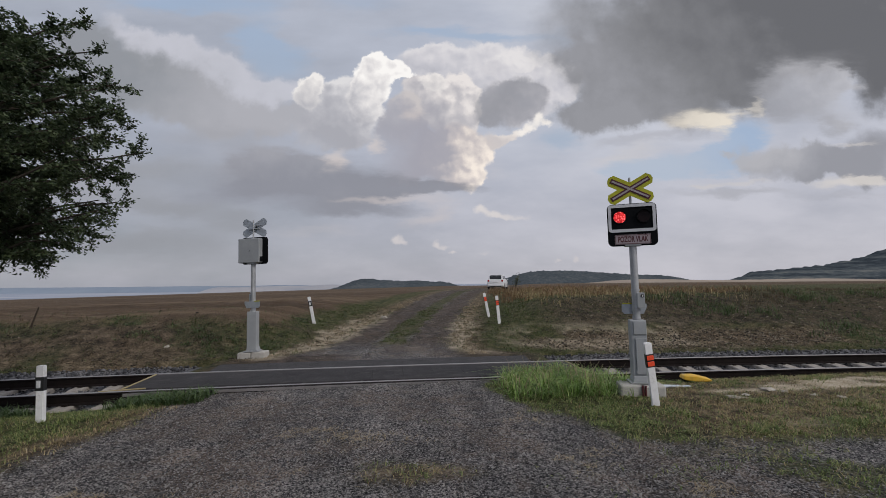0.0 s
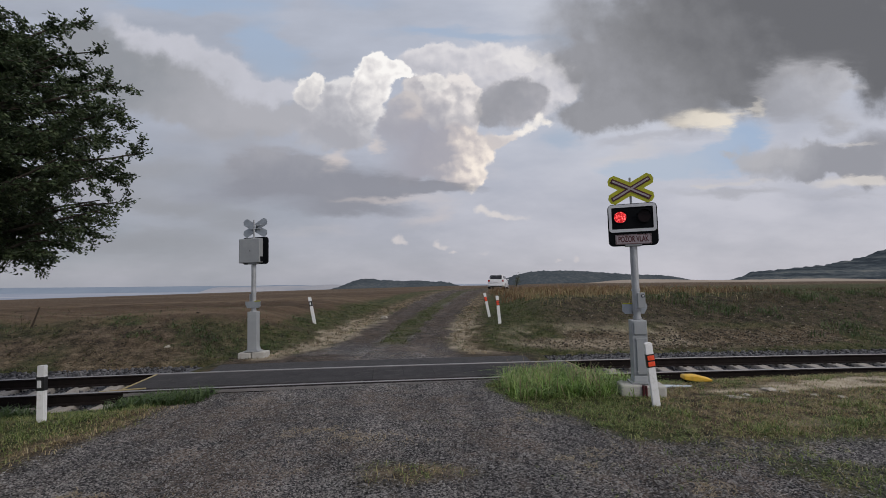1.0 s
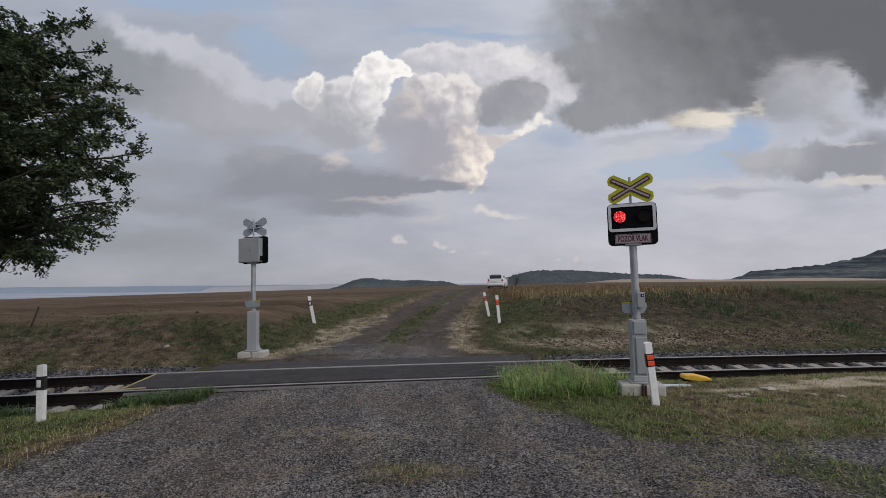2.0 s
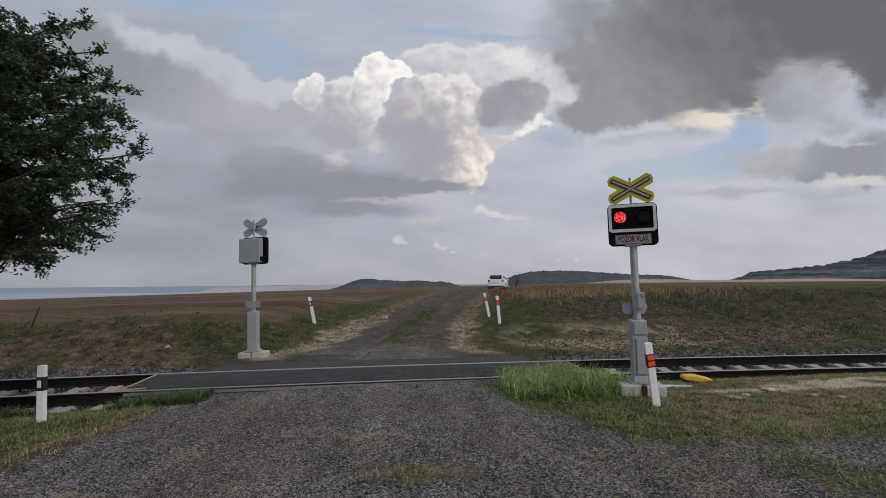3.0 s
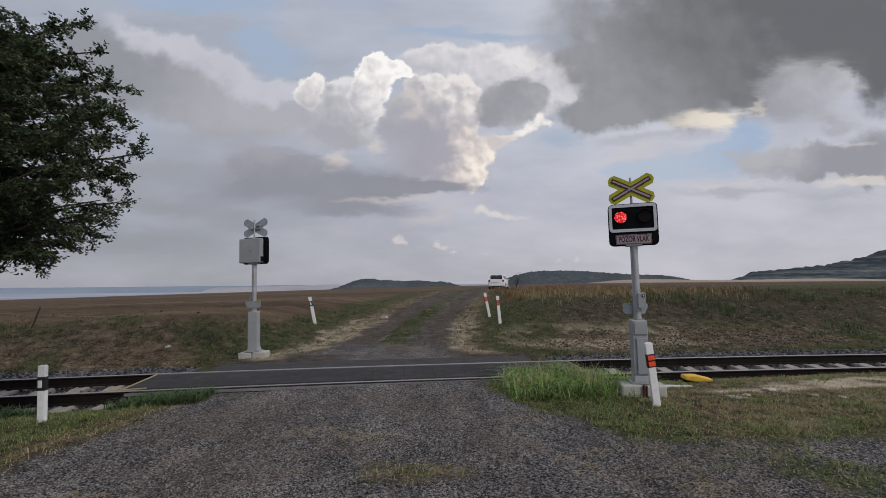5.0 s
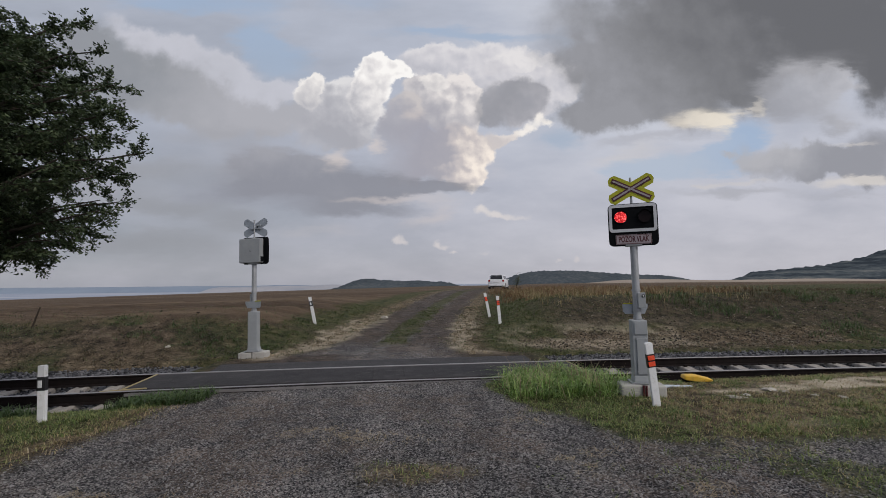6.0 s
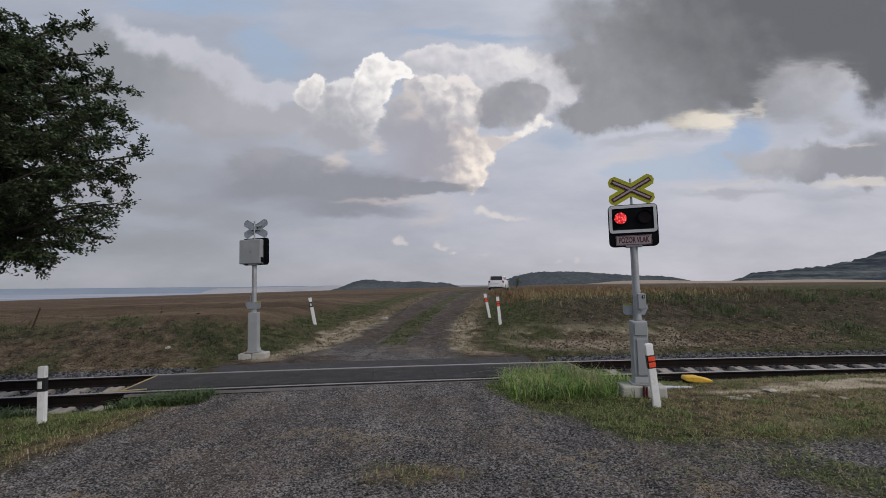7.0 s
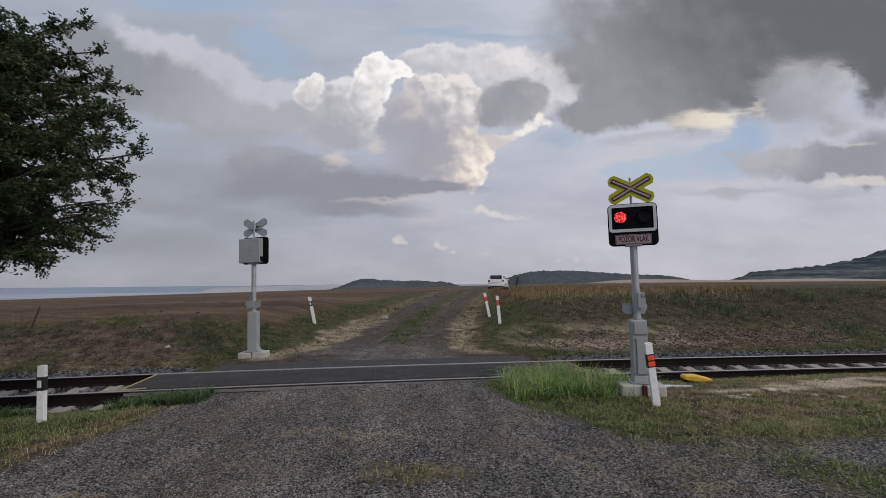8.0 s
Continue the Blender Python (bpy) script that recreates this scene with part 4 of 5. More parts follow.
def sweep(profile, x0, x1, d, step=0.6):
    """A profile of (across, height) drawn along the track."""
    b = bmesh.new()
    n = max(2, int(abs(x1 - x0) / step) + 1)
    rows = []
    for i in range(n):
        x = x0 + (x1 - x0) * i / (n - 1)
        rows.append([b.verts.new(along(x, d + a, z)) for a, z in profile])
    k = len(profile)
    for p, q in zip(rows, rows[1:]):
        for i in range(k):
            b.faces.new((p[i], p[(i + 1) % k], q[(i + 1) % k], q[i]))
    b.faces.new(rows[0])
    b.faces.new(rows[-1][::-1])
    bmesh.ops.recalc_face_normals(b, faces=b.faces[:])
    return b


RAIL = [(-0.065, -0.188), (-0.065, -0.178), (-0.012, -0.155), (-0.012, -0.045), (-0.034, -0.034), (-0.034, -0.010),
        (0.034, -0.010), (0.034, -0.034), (0.012, -0.045), (0.012, -0.155), (0.065, -0.178), (0.065, -0.188)]
HEAD = [(-0.034, -0.010), (-0.032, -0.003), (-0.022, 0.0), (0.022, 0.0), (0.032, -0.003), (0.034, -0.010)]

track = thing("railway_track", Matrix(), "single railway track with worn steel rails on concrete sleepers", "railway track", kind="structure")
for d in (-0.7525, 0.7525):
    rail = part("rail", sweep(RAIL, -70, 70, d, 0.8), M_rail, track, "dark rusty steel rail")
    part("rail_head", sweep(HEAD, -70, 70, d, 0.8), M_railhead, rail, "bright worn running surface", True)

sb = bmesh.new()
rows = []
for y, w, top in ((-1.25, 0.115, 0.07), (-1.22, 0.12, 0.10), (-0.56, 0.12, 0.10), (-0.36, 0.115, 0.075), (0.36, 0.115, 0.075), (0.56, 0.12, 0.10), (1.22, 0.12, 0.10), (1.25, 0.115, 0.07)):
    rows.append([sb.verts.new(q) for q in ((-w - 0.02, y, -0.1), (-w, y, top - 0.02), (-w + 0.015, y, top), (w - 0.015, y, top), (w, y, top - 0.02), (w + 0.02, y, -0.1))])
for p, q in zip(rows, rows[1:]):
    for k in range(6):
        sb.faces.new((p[k], p[(k + 1) % 6], q[(k + 1) % 6], q[k]))
sb.faces.new(rows[0])
sb.faces.new(rows[-1][::-1])
bmesh.ops.recalc_face_normals(sb, faces=sb.faces[:])
sleeper_mesh = None
x = -40.0
while x < 45:
    if not (CROSS_L + 0.3 < x < CROSS_R - 0.2):
        p, s = along(x, 0, -0.288), float(track_slope(x))
        m = Matrix.Translation(p) @ Matrix.Rotation(math.atan(s) + random.uniform(-0.01, 0.01), 4, "Z")
        if sleeper_mesh is None:
            ob = part("sleeper", sb, M_sleeper, track)
            sleeper_mesh = ob.data
        else:
            ob = new("sleeper", sleeper_mesh)
            ob.parent = track
        ob.matrix_basis = m
        if -14 < x < 14:
            for d in (-0.7525, 0.7525):
                for side in (-0.11, 0.11):
                    q = part("clip", box((0, 0, 0), (0.09, 0.06, 0.05), 0.015), M_rail, track)
                    q.matrix_basis = Matrix.Translation(along(x, d + side, -0.17)) @ Matrix.Rotation(math.atan(s), 4, "Z")
    x += 0.6


# loose stones
OCTA = np.array([(1, 0, 0), (-1, 0, 0), (0, 1, 0), (0, -1, 0), (0, 0, 1), (0, 0, -1)], float)
OCTF = np.array([(0, 2, 4), (2, 1, 4), (1, 3, 4), (3, 0, 4), (2, 0, 5), (1, 2, 5), (3, 1, 5), (0, 3, 5)])


def stones(name, P, size, mat, label, category, squash=0.6):
    n = len(P)
    s = size * np.exp(rng.normal(0, 0.35, (n, 1, 1)))
    V = OCTA[None] * (0.75 + 0.5 * rng.random((n, 6, 1))) + rng.normal(0, 0.16, (n, 6, 3))
    a = rng.random((n, 1)) * 6.283
    x, y = V[..., 0] * np.cos(a) - V[..., 1] * np.sin(a), V[..., 0] * np.sin(a) + V[..., 1] * np.cos(a)
    t = rng.normal(0, 0.5, (n, 1))
    z = V[..., 2] * squash
    V = np.stack([x * np.cos(t) - z * np.sin(t), y, x * np.sin(t) + z * np.cos(t)], -1) * s + P[:, None, :]
    Fc = OCTF[None] + 6 * np.arange(n)[:, None, None]
    return tagged(soup(name, V.reshape(-1, 3), Fc.reshape(-1, 3), mat), label, category, kind="stuff")


def bed_z(d):
    """The ballast's top across the track."""
    a = np.abs(d)
    far = np.asarray(d) > 0
    return -0.248 + 0.035 * sstep(1.2, 1.8, a) * far - 0.28 * np.where(far, sstep(2.7, 3.2, a), sstep(1.45, 2.25, a))


def make_ballast():
    xs = np.arange(-60, 60.1, 0.3)
    ds = np.linspace(-2.3, 3.2, 46)
    V = np.array([along(x, d, float(bed_z(d)) - 0.02) for x in xs for d in ds])
    V[:, 2] += 0.03 * (vnoise(V[:, 0] * 5, V[:, 1] * 5) - 0.5)
    n = len(ds)
    i = (np.arange(len(xs) - 1)[:, None] * n + np.arange(n - 1)[None, :]).ravel()
    bed = soup("ballast_bed", V, np.stack([i, i + n, i + n + 1, i + 1], -1), M_ballast, True)
    tagged(bed, "dark grey crushed-stone track bed", "track bed", kind="structure")
    n = 32000
    x = np.concatenate([rng.uniform(-16, 16, n * 3 // 4), rng.uniform(-40, 40, n // 4)])
    d = rng.uniform(-1.5, 3.0, n)
    s = track_slope(x)
    k = 1 / np.sqrt(1 + s * s)
    keep = ~((x > CROSS_L) & (x < CROSS_R + 0.1) & (np.abs(d) < 3.1)) | ((x > 0.8) & (x < 3) & (d > 1.5))
    P = np.stack([x - d * s * k, track_y(x) + d * k, bed_z(d) + rng.uniform(-0.015, 0.012, n)], -1)[keep]
    stones("ballast", P, 0.027, M_ballast, "coarse dark grey crushed stone between the sleepers", "ballast", 0.8)


make_ballast()


# ---------------------------------------------------------------- level crossing deck
def make_crossing():
    deck = thing("level_crossing", Matrix(), "dark rubber level crossing deck with pale steel edges", "level crossing", kind="structure")
    xa, xb, n = CROSS_L, CROSS_R, 14
    w = (xb - xa) / n
    for i in range(n):
        a, c = xa + i * w + 0.002, xa + (i + 1) * w - 0.002
        part("panel", sweep([(-0.63, -0.2), (-0.63, -0.012), (-0.615, 0.002), (0.615, 0.002), (0.63, -0.012), (0.63, -0.2)], a, c, 0.0, 0.3), M_rubber, deck)
    part("far_panel", sweep([(0.80, -0.2), (0.80, -0.006), (1.3, 0.012), (1.5, 0.012), (1.52, -0.2)], xa + 0.9, xb - 0.7, 0.0), M_asphalt, deck, "dark asphalt strip beyond the rail")
    part("near_panel", sweep([(-0.80, -0.2), (-0.80, -0.006), (-0.93, -0.008), (-0.93, -0.2)], xa + 0.2, xb + 0.05, 0.0), M_rail, deck)
    for d, h, x0, x1 in ((-0.95, -0.004, xa + 0.15, xb + 0.05), (0.665, 0.0, xa, xb)):
        part("edge_strip", sweep([(-0.007, -0.05), (-0.007, h), (0.007, h), (0.007, -0.05)], x0, x1, d), M_edgesteel, deck, "pale worn steel edge strip")
    # sloped deflector plates at both ends, with faded yellow borders
    for x, s in ((xa, -1), (xb, 1)):
        b = bmesh.new()
        top = [along(x, -0.62, 0.0), along(x, 0.62, 0.0)]
        low = [along(x + s * 0.42, -0.62, -0.15), along(x + s * 0.02, 0.62, -0.15)]
        v = [b.verts.new(p) for p in (top[0], top[1], low[1], low[0])]
        w_ = [b.verts.new(Vector(p) - Vector((0, 0, 0.05))) for p in (top[0], top[1], low[1], low[0])]
        b.faces.new(v)
        b.faces.new(w_[::-1])
        for i in range(4):
            b.faces.new((v[i], w_[i], w_[(i + 1) % 4], v[(i + 1) % 4]))
        bmesh.ops.recalc_face_normals(b, faces=b.faces[:])
        plate = part("deflector", b, M_rubber, deck, "sloped end plate")
        up = Vector((0, 0, 0.006))
        for p, q in ((along(x + s * 0.02, -0.63, 0.0), along(x + s * 0.02, 0.63, 0.0)), (along(x - s * 0.35, -0.64, 0.0), along(x + s * 0.38, -0.64, -0.03))):
            part("border", cyl(Vector(p) + up, Vector(q) + up, 0.014, n=8), M_edgeyellow, plate, "faded yellow border")


make_crossing()


# ---------------------------------------------------------------- crossing signals
def cross_outline(w, h, arm):
    """The outline of a wide flat X whose arms end in blunt points."""
    a = math.atan2(h, w)
    L = math.hypot(w, h) / 2
    pts = []
    dirs = [a, math.pi - a, math.pi + a, -a]
    for i, t in enumerate(dirs):
        u, n = Vector((math.cos(t), math.sin(t))), Vector((-math.sin(t), math.cos(t)))
        pts += [(p.x, p.y) for p in (u * (L - arm * 0.25) - n * arm, u * (L + arm * 0.25) - n * arm * 0.35, u * (L + arm * 0.25) + n * arm * 0.35, u * (L - arm * 0.25) + n * arm)]
        nxt = dirs[(i + 1) % 4]
        mid = (t + (nxt if nxt > t else nxt + 2 * math.pi)) / 2
        gap = abs(math.sin((nxt - t) / 2))
        r = arm / max(0.2, gap)
        pts.append((r * math.cos(mid), r * math.sin(mid)))
    return pts


def saltire(w, h, arm, y0, y1):
    """Two crossed bars as one mesh."""
    a = math.atan2(h, w)
    L = math.hypot(w, h) / 2
    b = None
    for s, k in ((1, 0.0), (-1, 0.0004)):
        u, n = Vector((math.cos(a), s * math.sin(a))), Vector((-s * math.sin(a), math.cos(a)))
        c = [u * L + n * arm, -u * L + n * arm, -u * L - n * arm, u * L - n * arm]
        b = prism([(p.x, p.y) for p in c], y0 - k, y1, 0, b)
    return b


def text_mesh(body, size, depth):
    cu = bpy.data.curves.new("lettering", "FONT")
    cu.offset = 0.004
    cu.body, cu.size, cu.extrude, cu.align_x, cu.align_y = body, size, depth, "CENTER", "CENTER"
    ob = new("lettering", cu)
    bpy.context.view_layer.update()
    me = bpy.data.meshes.new_from_object(ob.evaluated_get(bpy.context.evaluated_depsgraph_get()))
    bpy.data.objects.remove(ob)
    bm = bmesh.new()
    bm.from_mesh(me)
    bpy.data.meshes.remove(me)
    bm.transform(Matrix.Rotation(radians(90), 4, "X"))
    return bm


LAMP_X, LAMP_Z = 0.178, 2.79


def make_signal(m, label, lit, base_turn=0.0):
    """A road signal for a level crossing; its face looks towards -y."""
    sig = thing("crossing_signal", m, label, "railway signal", "crossing signals")
    part("foundation_block", box((-0.175, -0.02, 0.05), (0.32, 0.36, 0.25), 0.03, 2), M_concrete, sig, "weathered concrete block")
    part("foundation_block", box((0.165, -0.02, 0.045), (0.32, 0.36, 0.24), 0.03, 2), M_concrete, sig, "weathered concrete block")
    part("base_flange", box((0, 0, 0.188), (0.34, 0.30, 0.03), 0.006), M_steel, sig)
    cab = part("base_cabinet", box((0, 0, 0.675), (0.23, 0.20, 0.95), 0.012, 2), M_greybox, sig, "grey sheet-metal base cabinet")
    part("cabinet_door", box((0.015, -0.112, 0.60), (0.155, 0.02, 0.56), 0.006), M_greybox, cab)
    part("cabinet_cap", box((0.01, -0.108, 1.03), (0.19, 0.02, 0.20), 0.006), M_greybox, cab)
    part("foot_skirt", box((0.0, -0.02, 0.245), (0.27, 0.24, 0.09), 0.01, taper=0.85), M_greybox, cab)
    for bx, bz in ((-0.06, 0.86), (0.09, 0.86), (-0.06, 0.36), (0.09, 0.36)):
        part("bolt", cyl((bx, -0.118, bz), (bx, -0.136, bz), 0.010, n=8), M_steel, cab)
    part("mast", cyl((0, 0, 0.20), (0, 0, 2.34), 0.057, n=24), M_steel, sig, "galvanised tube mast", True)
    for z in (1.18, 1.30, 1.62):
        part("clamp", cyl((0, 0, z - 0.018), (0, 0, z + 0.018), 0.066, n=24, bevel=0.004), M_steel, sig, "", True)
    jb = part("junction_box", box((0.055, -0.055, 1.46), (0.115, 0.10, 0.24), 0.008, 2), M_greybox, sig, "small grey junction box")
    part("latch", box((0.075, -0.110, 1.53), (0.045, 0.012, 0.045), 0.004), M_black, jb)
    part("latch_window", box((0.075, -0.118, 1.53), (0.020, 0.008, 0.022), 0.002), M_reflwhite, jb)
    wing = part("side_plate", prism([(-0.20, 1.28), (-0.16, 1.24), (0.13, 1.24), (0.18, 1.34), (0.18, 1.40), (-0.20, 1.40)], 0.07, 0.08), M_signback, sig, "grey metal bracket plate")
    part("yellow_tip", box((-0.12, 0.075, 1.405), (0.14, 0.016, 0.022), 0.003), M_lime, wing)
    for ob in sig.children:
        ob.matrix_basis = Matrix.Rotation(radians(base_turn), 4, "Z")
    # lamp housing
    part("mast_socket", box((0, 0, 2.345), (0.25, 0.16, 0.05), 0.008), M_greybox, sig)
    head = part("backing_board", prism(rounded(0.735, 0.68, 0.075, 0, 2.665), -0.075, -0.045), M_black, sig, "black rounded backing board")
    part("lamp_case", box((0.0 if lit else 0.065, 0.03, 2.66), (0.60, 0.15, 0.61), 0.02, 2), M_greybox, head, "pale grey sheet-metal lamp case")
    part("case_rib", box((-0.245, 0.03, 2.45), (0.03, 0.10, 0.12), 0.006), M_black, head)
    part("case_lock", cyl((0.04, 0.100, 2.65), (0.04, 0.112, 2.65), 0.012, n=10), M_black, head)
    part("white_border", ring(rounded(0.705, 0.445, 0.05, 0, 2.772), rounded(0.615, 0.35, 0.015, 0, 2.772), -0.088, -0.076), M_frame, head, "pale rounded border strip")
    for s in (-1, 1):
        cup = part("lamp", ring([(s * LAMP_X + 0.102 * math.cos(t), LAMP_Z + 0.102 * math.sin(t)) for t in np.linspace(0, 6.283, 33)[:-1]],
                                [(s * LAMP_X + 0.0935 * math.cos(t), LAMP_Z + 0.0935 * math.sin(t)) for t in np.linspace(0, 6.283, 33)[:-1]], -0.10, -0.076), M_black, head, "round signal lamp in a black rim", True)
        hood = bmesh.new()
        arc = [radians(a) for a in range(20, 161, 10)]
        rows = [[hood.verts.new((s * LAMP_X + r * math.cos(t), y, LAMP_Z + r * math.sin(t))) for t in arc] for y, r in ((-0.08, 0.102), (-0.13, 0.103), (-0.13, 0.106), (-0.08, 0.106))]
        for p, q in zip(rows, rows[1:] + rows[:1]):
            for i in range(len(arc) - 1):
                hood.faces.new((p[i], p[i + 1], q[i + 1], q[i]))
        for e in (0, len(arc) - 1):
            hood.faces.new([r[e] for r in rows])
        bmesh.ops.recalc_face_normals(hood, faces=hood.faces[:])
        part("hood", hood, M_black, cup, "black lamp hood", True)
        part("lens", cyl((s * LAMP_X, -0.076, LAMP_Z), (s * LAMP_X, -0.086, LAMP_Z), 0.092, n=40), M_led if lit else M_darklens, cup, "glowing red diode lens" if lit else "dark lens")
    board = part("text_board", prism(rounded(0.53, 0.155, 0.006, 0, 2.428, 2), -0.084, -0.076), M_signwhite, head, "pale board with dark lettering")
    part("text_border", ring(rounded(0.52, 0.145, 0.006, 0, 2.428, 2), rounded(0.504, 0.129, 0.004, 0, 2.428, 2), -0.0865, -0.0842), M_signred, board, "dark red border")
    if lit:
        words = text_mesh("POZOR VLAK", 0.125, 0.001)
        xs = [v.co.x for v in words.verts]
        words.transform(Matrix.Translation((0, -0.0855, 2.428)) @ Matrix.Diagonal((0.45 / (max(xs) - min(xs)), 1, 1.02, 1)))
        part("lettering", words, M_signred, board, "dark red capital letters")
    # crossbuck on its own thin tube
    part("cross_tube", cyl((0.0, 0.0, 2.98), (0.0, 0.0, 3.44), 0.019, n=14), M_steel, sig, "", True)
    part("cross_bracket", box((0, -0.02, 3.30), (0.34, 0.03, 0.025), 0.004), M_steel, sig)
    part("cross_bracket", box((0, -0.02, 3.22), (0.34, 0.03, 0.025), 0.004), M_steel, sig)
    cross = part("crossbuck", prism(cross_outline(0.615, 0.34, 0.094), -0.052, -0.044), M_lime if lit else M_signback, sig, "fluorescent yellow-green warning cross" if lit else "grey metal back of a warning cross")
    for v in cross.data.vertices:
        v.co.z += 3.245
    if lit:
        for nm, w, h, arm, y, mt in (("dark_cross", 0.575, 0.32, 0.037, -0.058, M_signred), ("pale_cross", 0.54, 0.30, 0.014, -0.063, M_signwhite)):
            bars = part(nm, saltire(w, h, arm, y, y + 0.005), mt, cross)
            for v in bars.data.vertices:
                v.co.z += 3.245
    else:
        part("back_plate", box((0.05, 0.0, 3.262), (0.20, 0.02, 0.12), 0.004), M_signback, cross)
    return sig


near_signal = make_signal(pose(3.08, 7.15, 0.03, 0, -0.7, -19), "grey crossing signal with yellow cross and flashing red lamps", True, 10)
far_signal = make_signal(pose(-4.70, 11.15, -0.03, 0, 1.2, 166), "grey crossing signal seen from behind, unlit, on concrete blocks", False, 14)

# added dark disc hides one ever-lit lamp, then the other, as if switched off
shutter = part("shutter", cyl((0, -0.0, 0), (0, -0.008, 0), 0.0945, n=40, bevel=0.002), M_darklens, near_signal, "added dark disc that makes the covered lamp look unlit")
cable = part("cable", cyl((0.02, -0.215, 0.17), (0.02, -0.215, -0.04), 0.018, n=10), M_signred, near_signal, "dark red cable conduit")
part("cable", cyl((0.06, -0.215, 0.17), (0.06, -0.215, -0.04), 0.016, n=10), M_signred, near_signal, "dark red cable conduit")


# ---------------------------------------------------------------- roadside delineator posts
def make_post(x, y, lean_x, lean_y, red, label, z=None, tall=1.0):
    z = float(height(x, y)) - 0.04 if z is None else z
    post = thing("delineator_post", pose(x, y, z, lean_y, lean_x, 0), label, "roadside post", "delineator posts")
    h = tall
    outline = [(-0.055, -0.04), (0.055, -0.04), (0.048, 0.02), (0.018, 0.045), (-0.018, 0.045), (-0.048, 0.02)]

    def shell(z0, z1, grow, slant):
        b = bmesh.new()
        lo = [b.verts.new((a * grow, c * grow, z0)) for a, c in outline]
        hi = [b.verts.new((a * grow, c * grow, z1 - slant * (c + 0.045) / 0.095)) for a, c in outline]
        b.faces.new(lo[::-1])
        b.faces.new(hi)
        for i in range(6):
            b.faces.new((lo[i], lo[(i + 1) % 6], hi[(i + 1) % 6], hi[i]))
        bmesh.ops.recalc_face_normals(b, faces=b.faces[:])
        return b
    body = shell(0, h, 1.0, 0.0)
    bmesh.ops.bevel(body, geom=body.edges[:], offset=0.008, segments=2, affect="EDGES")
    part("post_body", body, M_white, post, "", True)
    band = part("band", shell(h - 0.34, h - 0.155, 1.05, 0.0), M_band, post, "black band")
    if red:
        for k in (h - 0.205, h - 0.29):
            part("reflector", box((0, -0.052, k), (0.095, 0.012, 0.066), 0.004), M_reflred, band, "orange-red reflector")
    else:
        part("reflector", box((-0.005, -0.052, h - 0.25), (0.055, 0.012, 0.10), 0.004), M_reflwhite, band, "white reflector")
    return post


make_post(-5.545, 6.30, -2.2, 0.0, False, "white plastic roadside post with black band and white reflector", -0.17, 0.87)
make_post(2.99, 6.46, -6.5, 2.0, True, "leaning white plastic roadside post with red reflectors", -0.035, 0.96)
make_post(-4.58, 16.0, -12, 0.0, False, "leaning white roadside post on the grassy bank", None, 1.02)
make_post(1.98, 16.0, -5.0, 0.0, True, "white roadside post with red reflector in the grass", None, 1.02)
make_post(1.84, 18.2, -11, 0.0, True, "leaning white roadside post with red reflector", None, 1.02)

# ---------------------------------------------------------------- things by the track
cover = thing("rail_cover", pose(4.44, 8.05, 0.02, 0, 0, -9), "yellow plastic protective cover lying beside the rail", "track cover")
top = prism([(-0.23, 0.045), (-0.21, 0.105), (-0.02, 0.11), (0.23, 0.055), (0.235, 0.02), (0.02, 0.005), (-0.19, 0.03)], -0.11, 0.11, 0.012)
part("shell", top, M_yellow, cover, "", True)
part("underside", box((0.0, 0.0, -0.03), (0.40, 0.18, 0.14), 0.01), M_rail, cover, "dark base")
pipe = part("pipe", cyl((-0.5, 0, 0), (0.5, 0, 0), 0.035, n=14, bevel=0.004), M_pipe, None, "", True)
pipe.matrix_world = pose(3.60, 7.55, 0.045, 0, 2.0, 2)
tagged(pipe, "pale grey-blue plastic pipe lying on the ground", "pipe")

stake = part("stake", cyl((0, 0, -0.15), (0.27, 0.0, 0.62), 0.028, 0.020, n=7), M_stake)
stake.matrix_world = Matrix.Translation((-11.98, 13.0, float(height(-11.98, 13.0))))
tagged(stake, "leaning dark weathered wooden stake at the field edge", "stake")


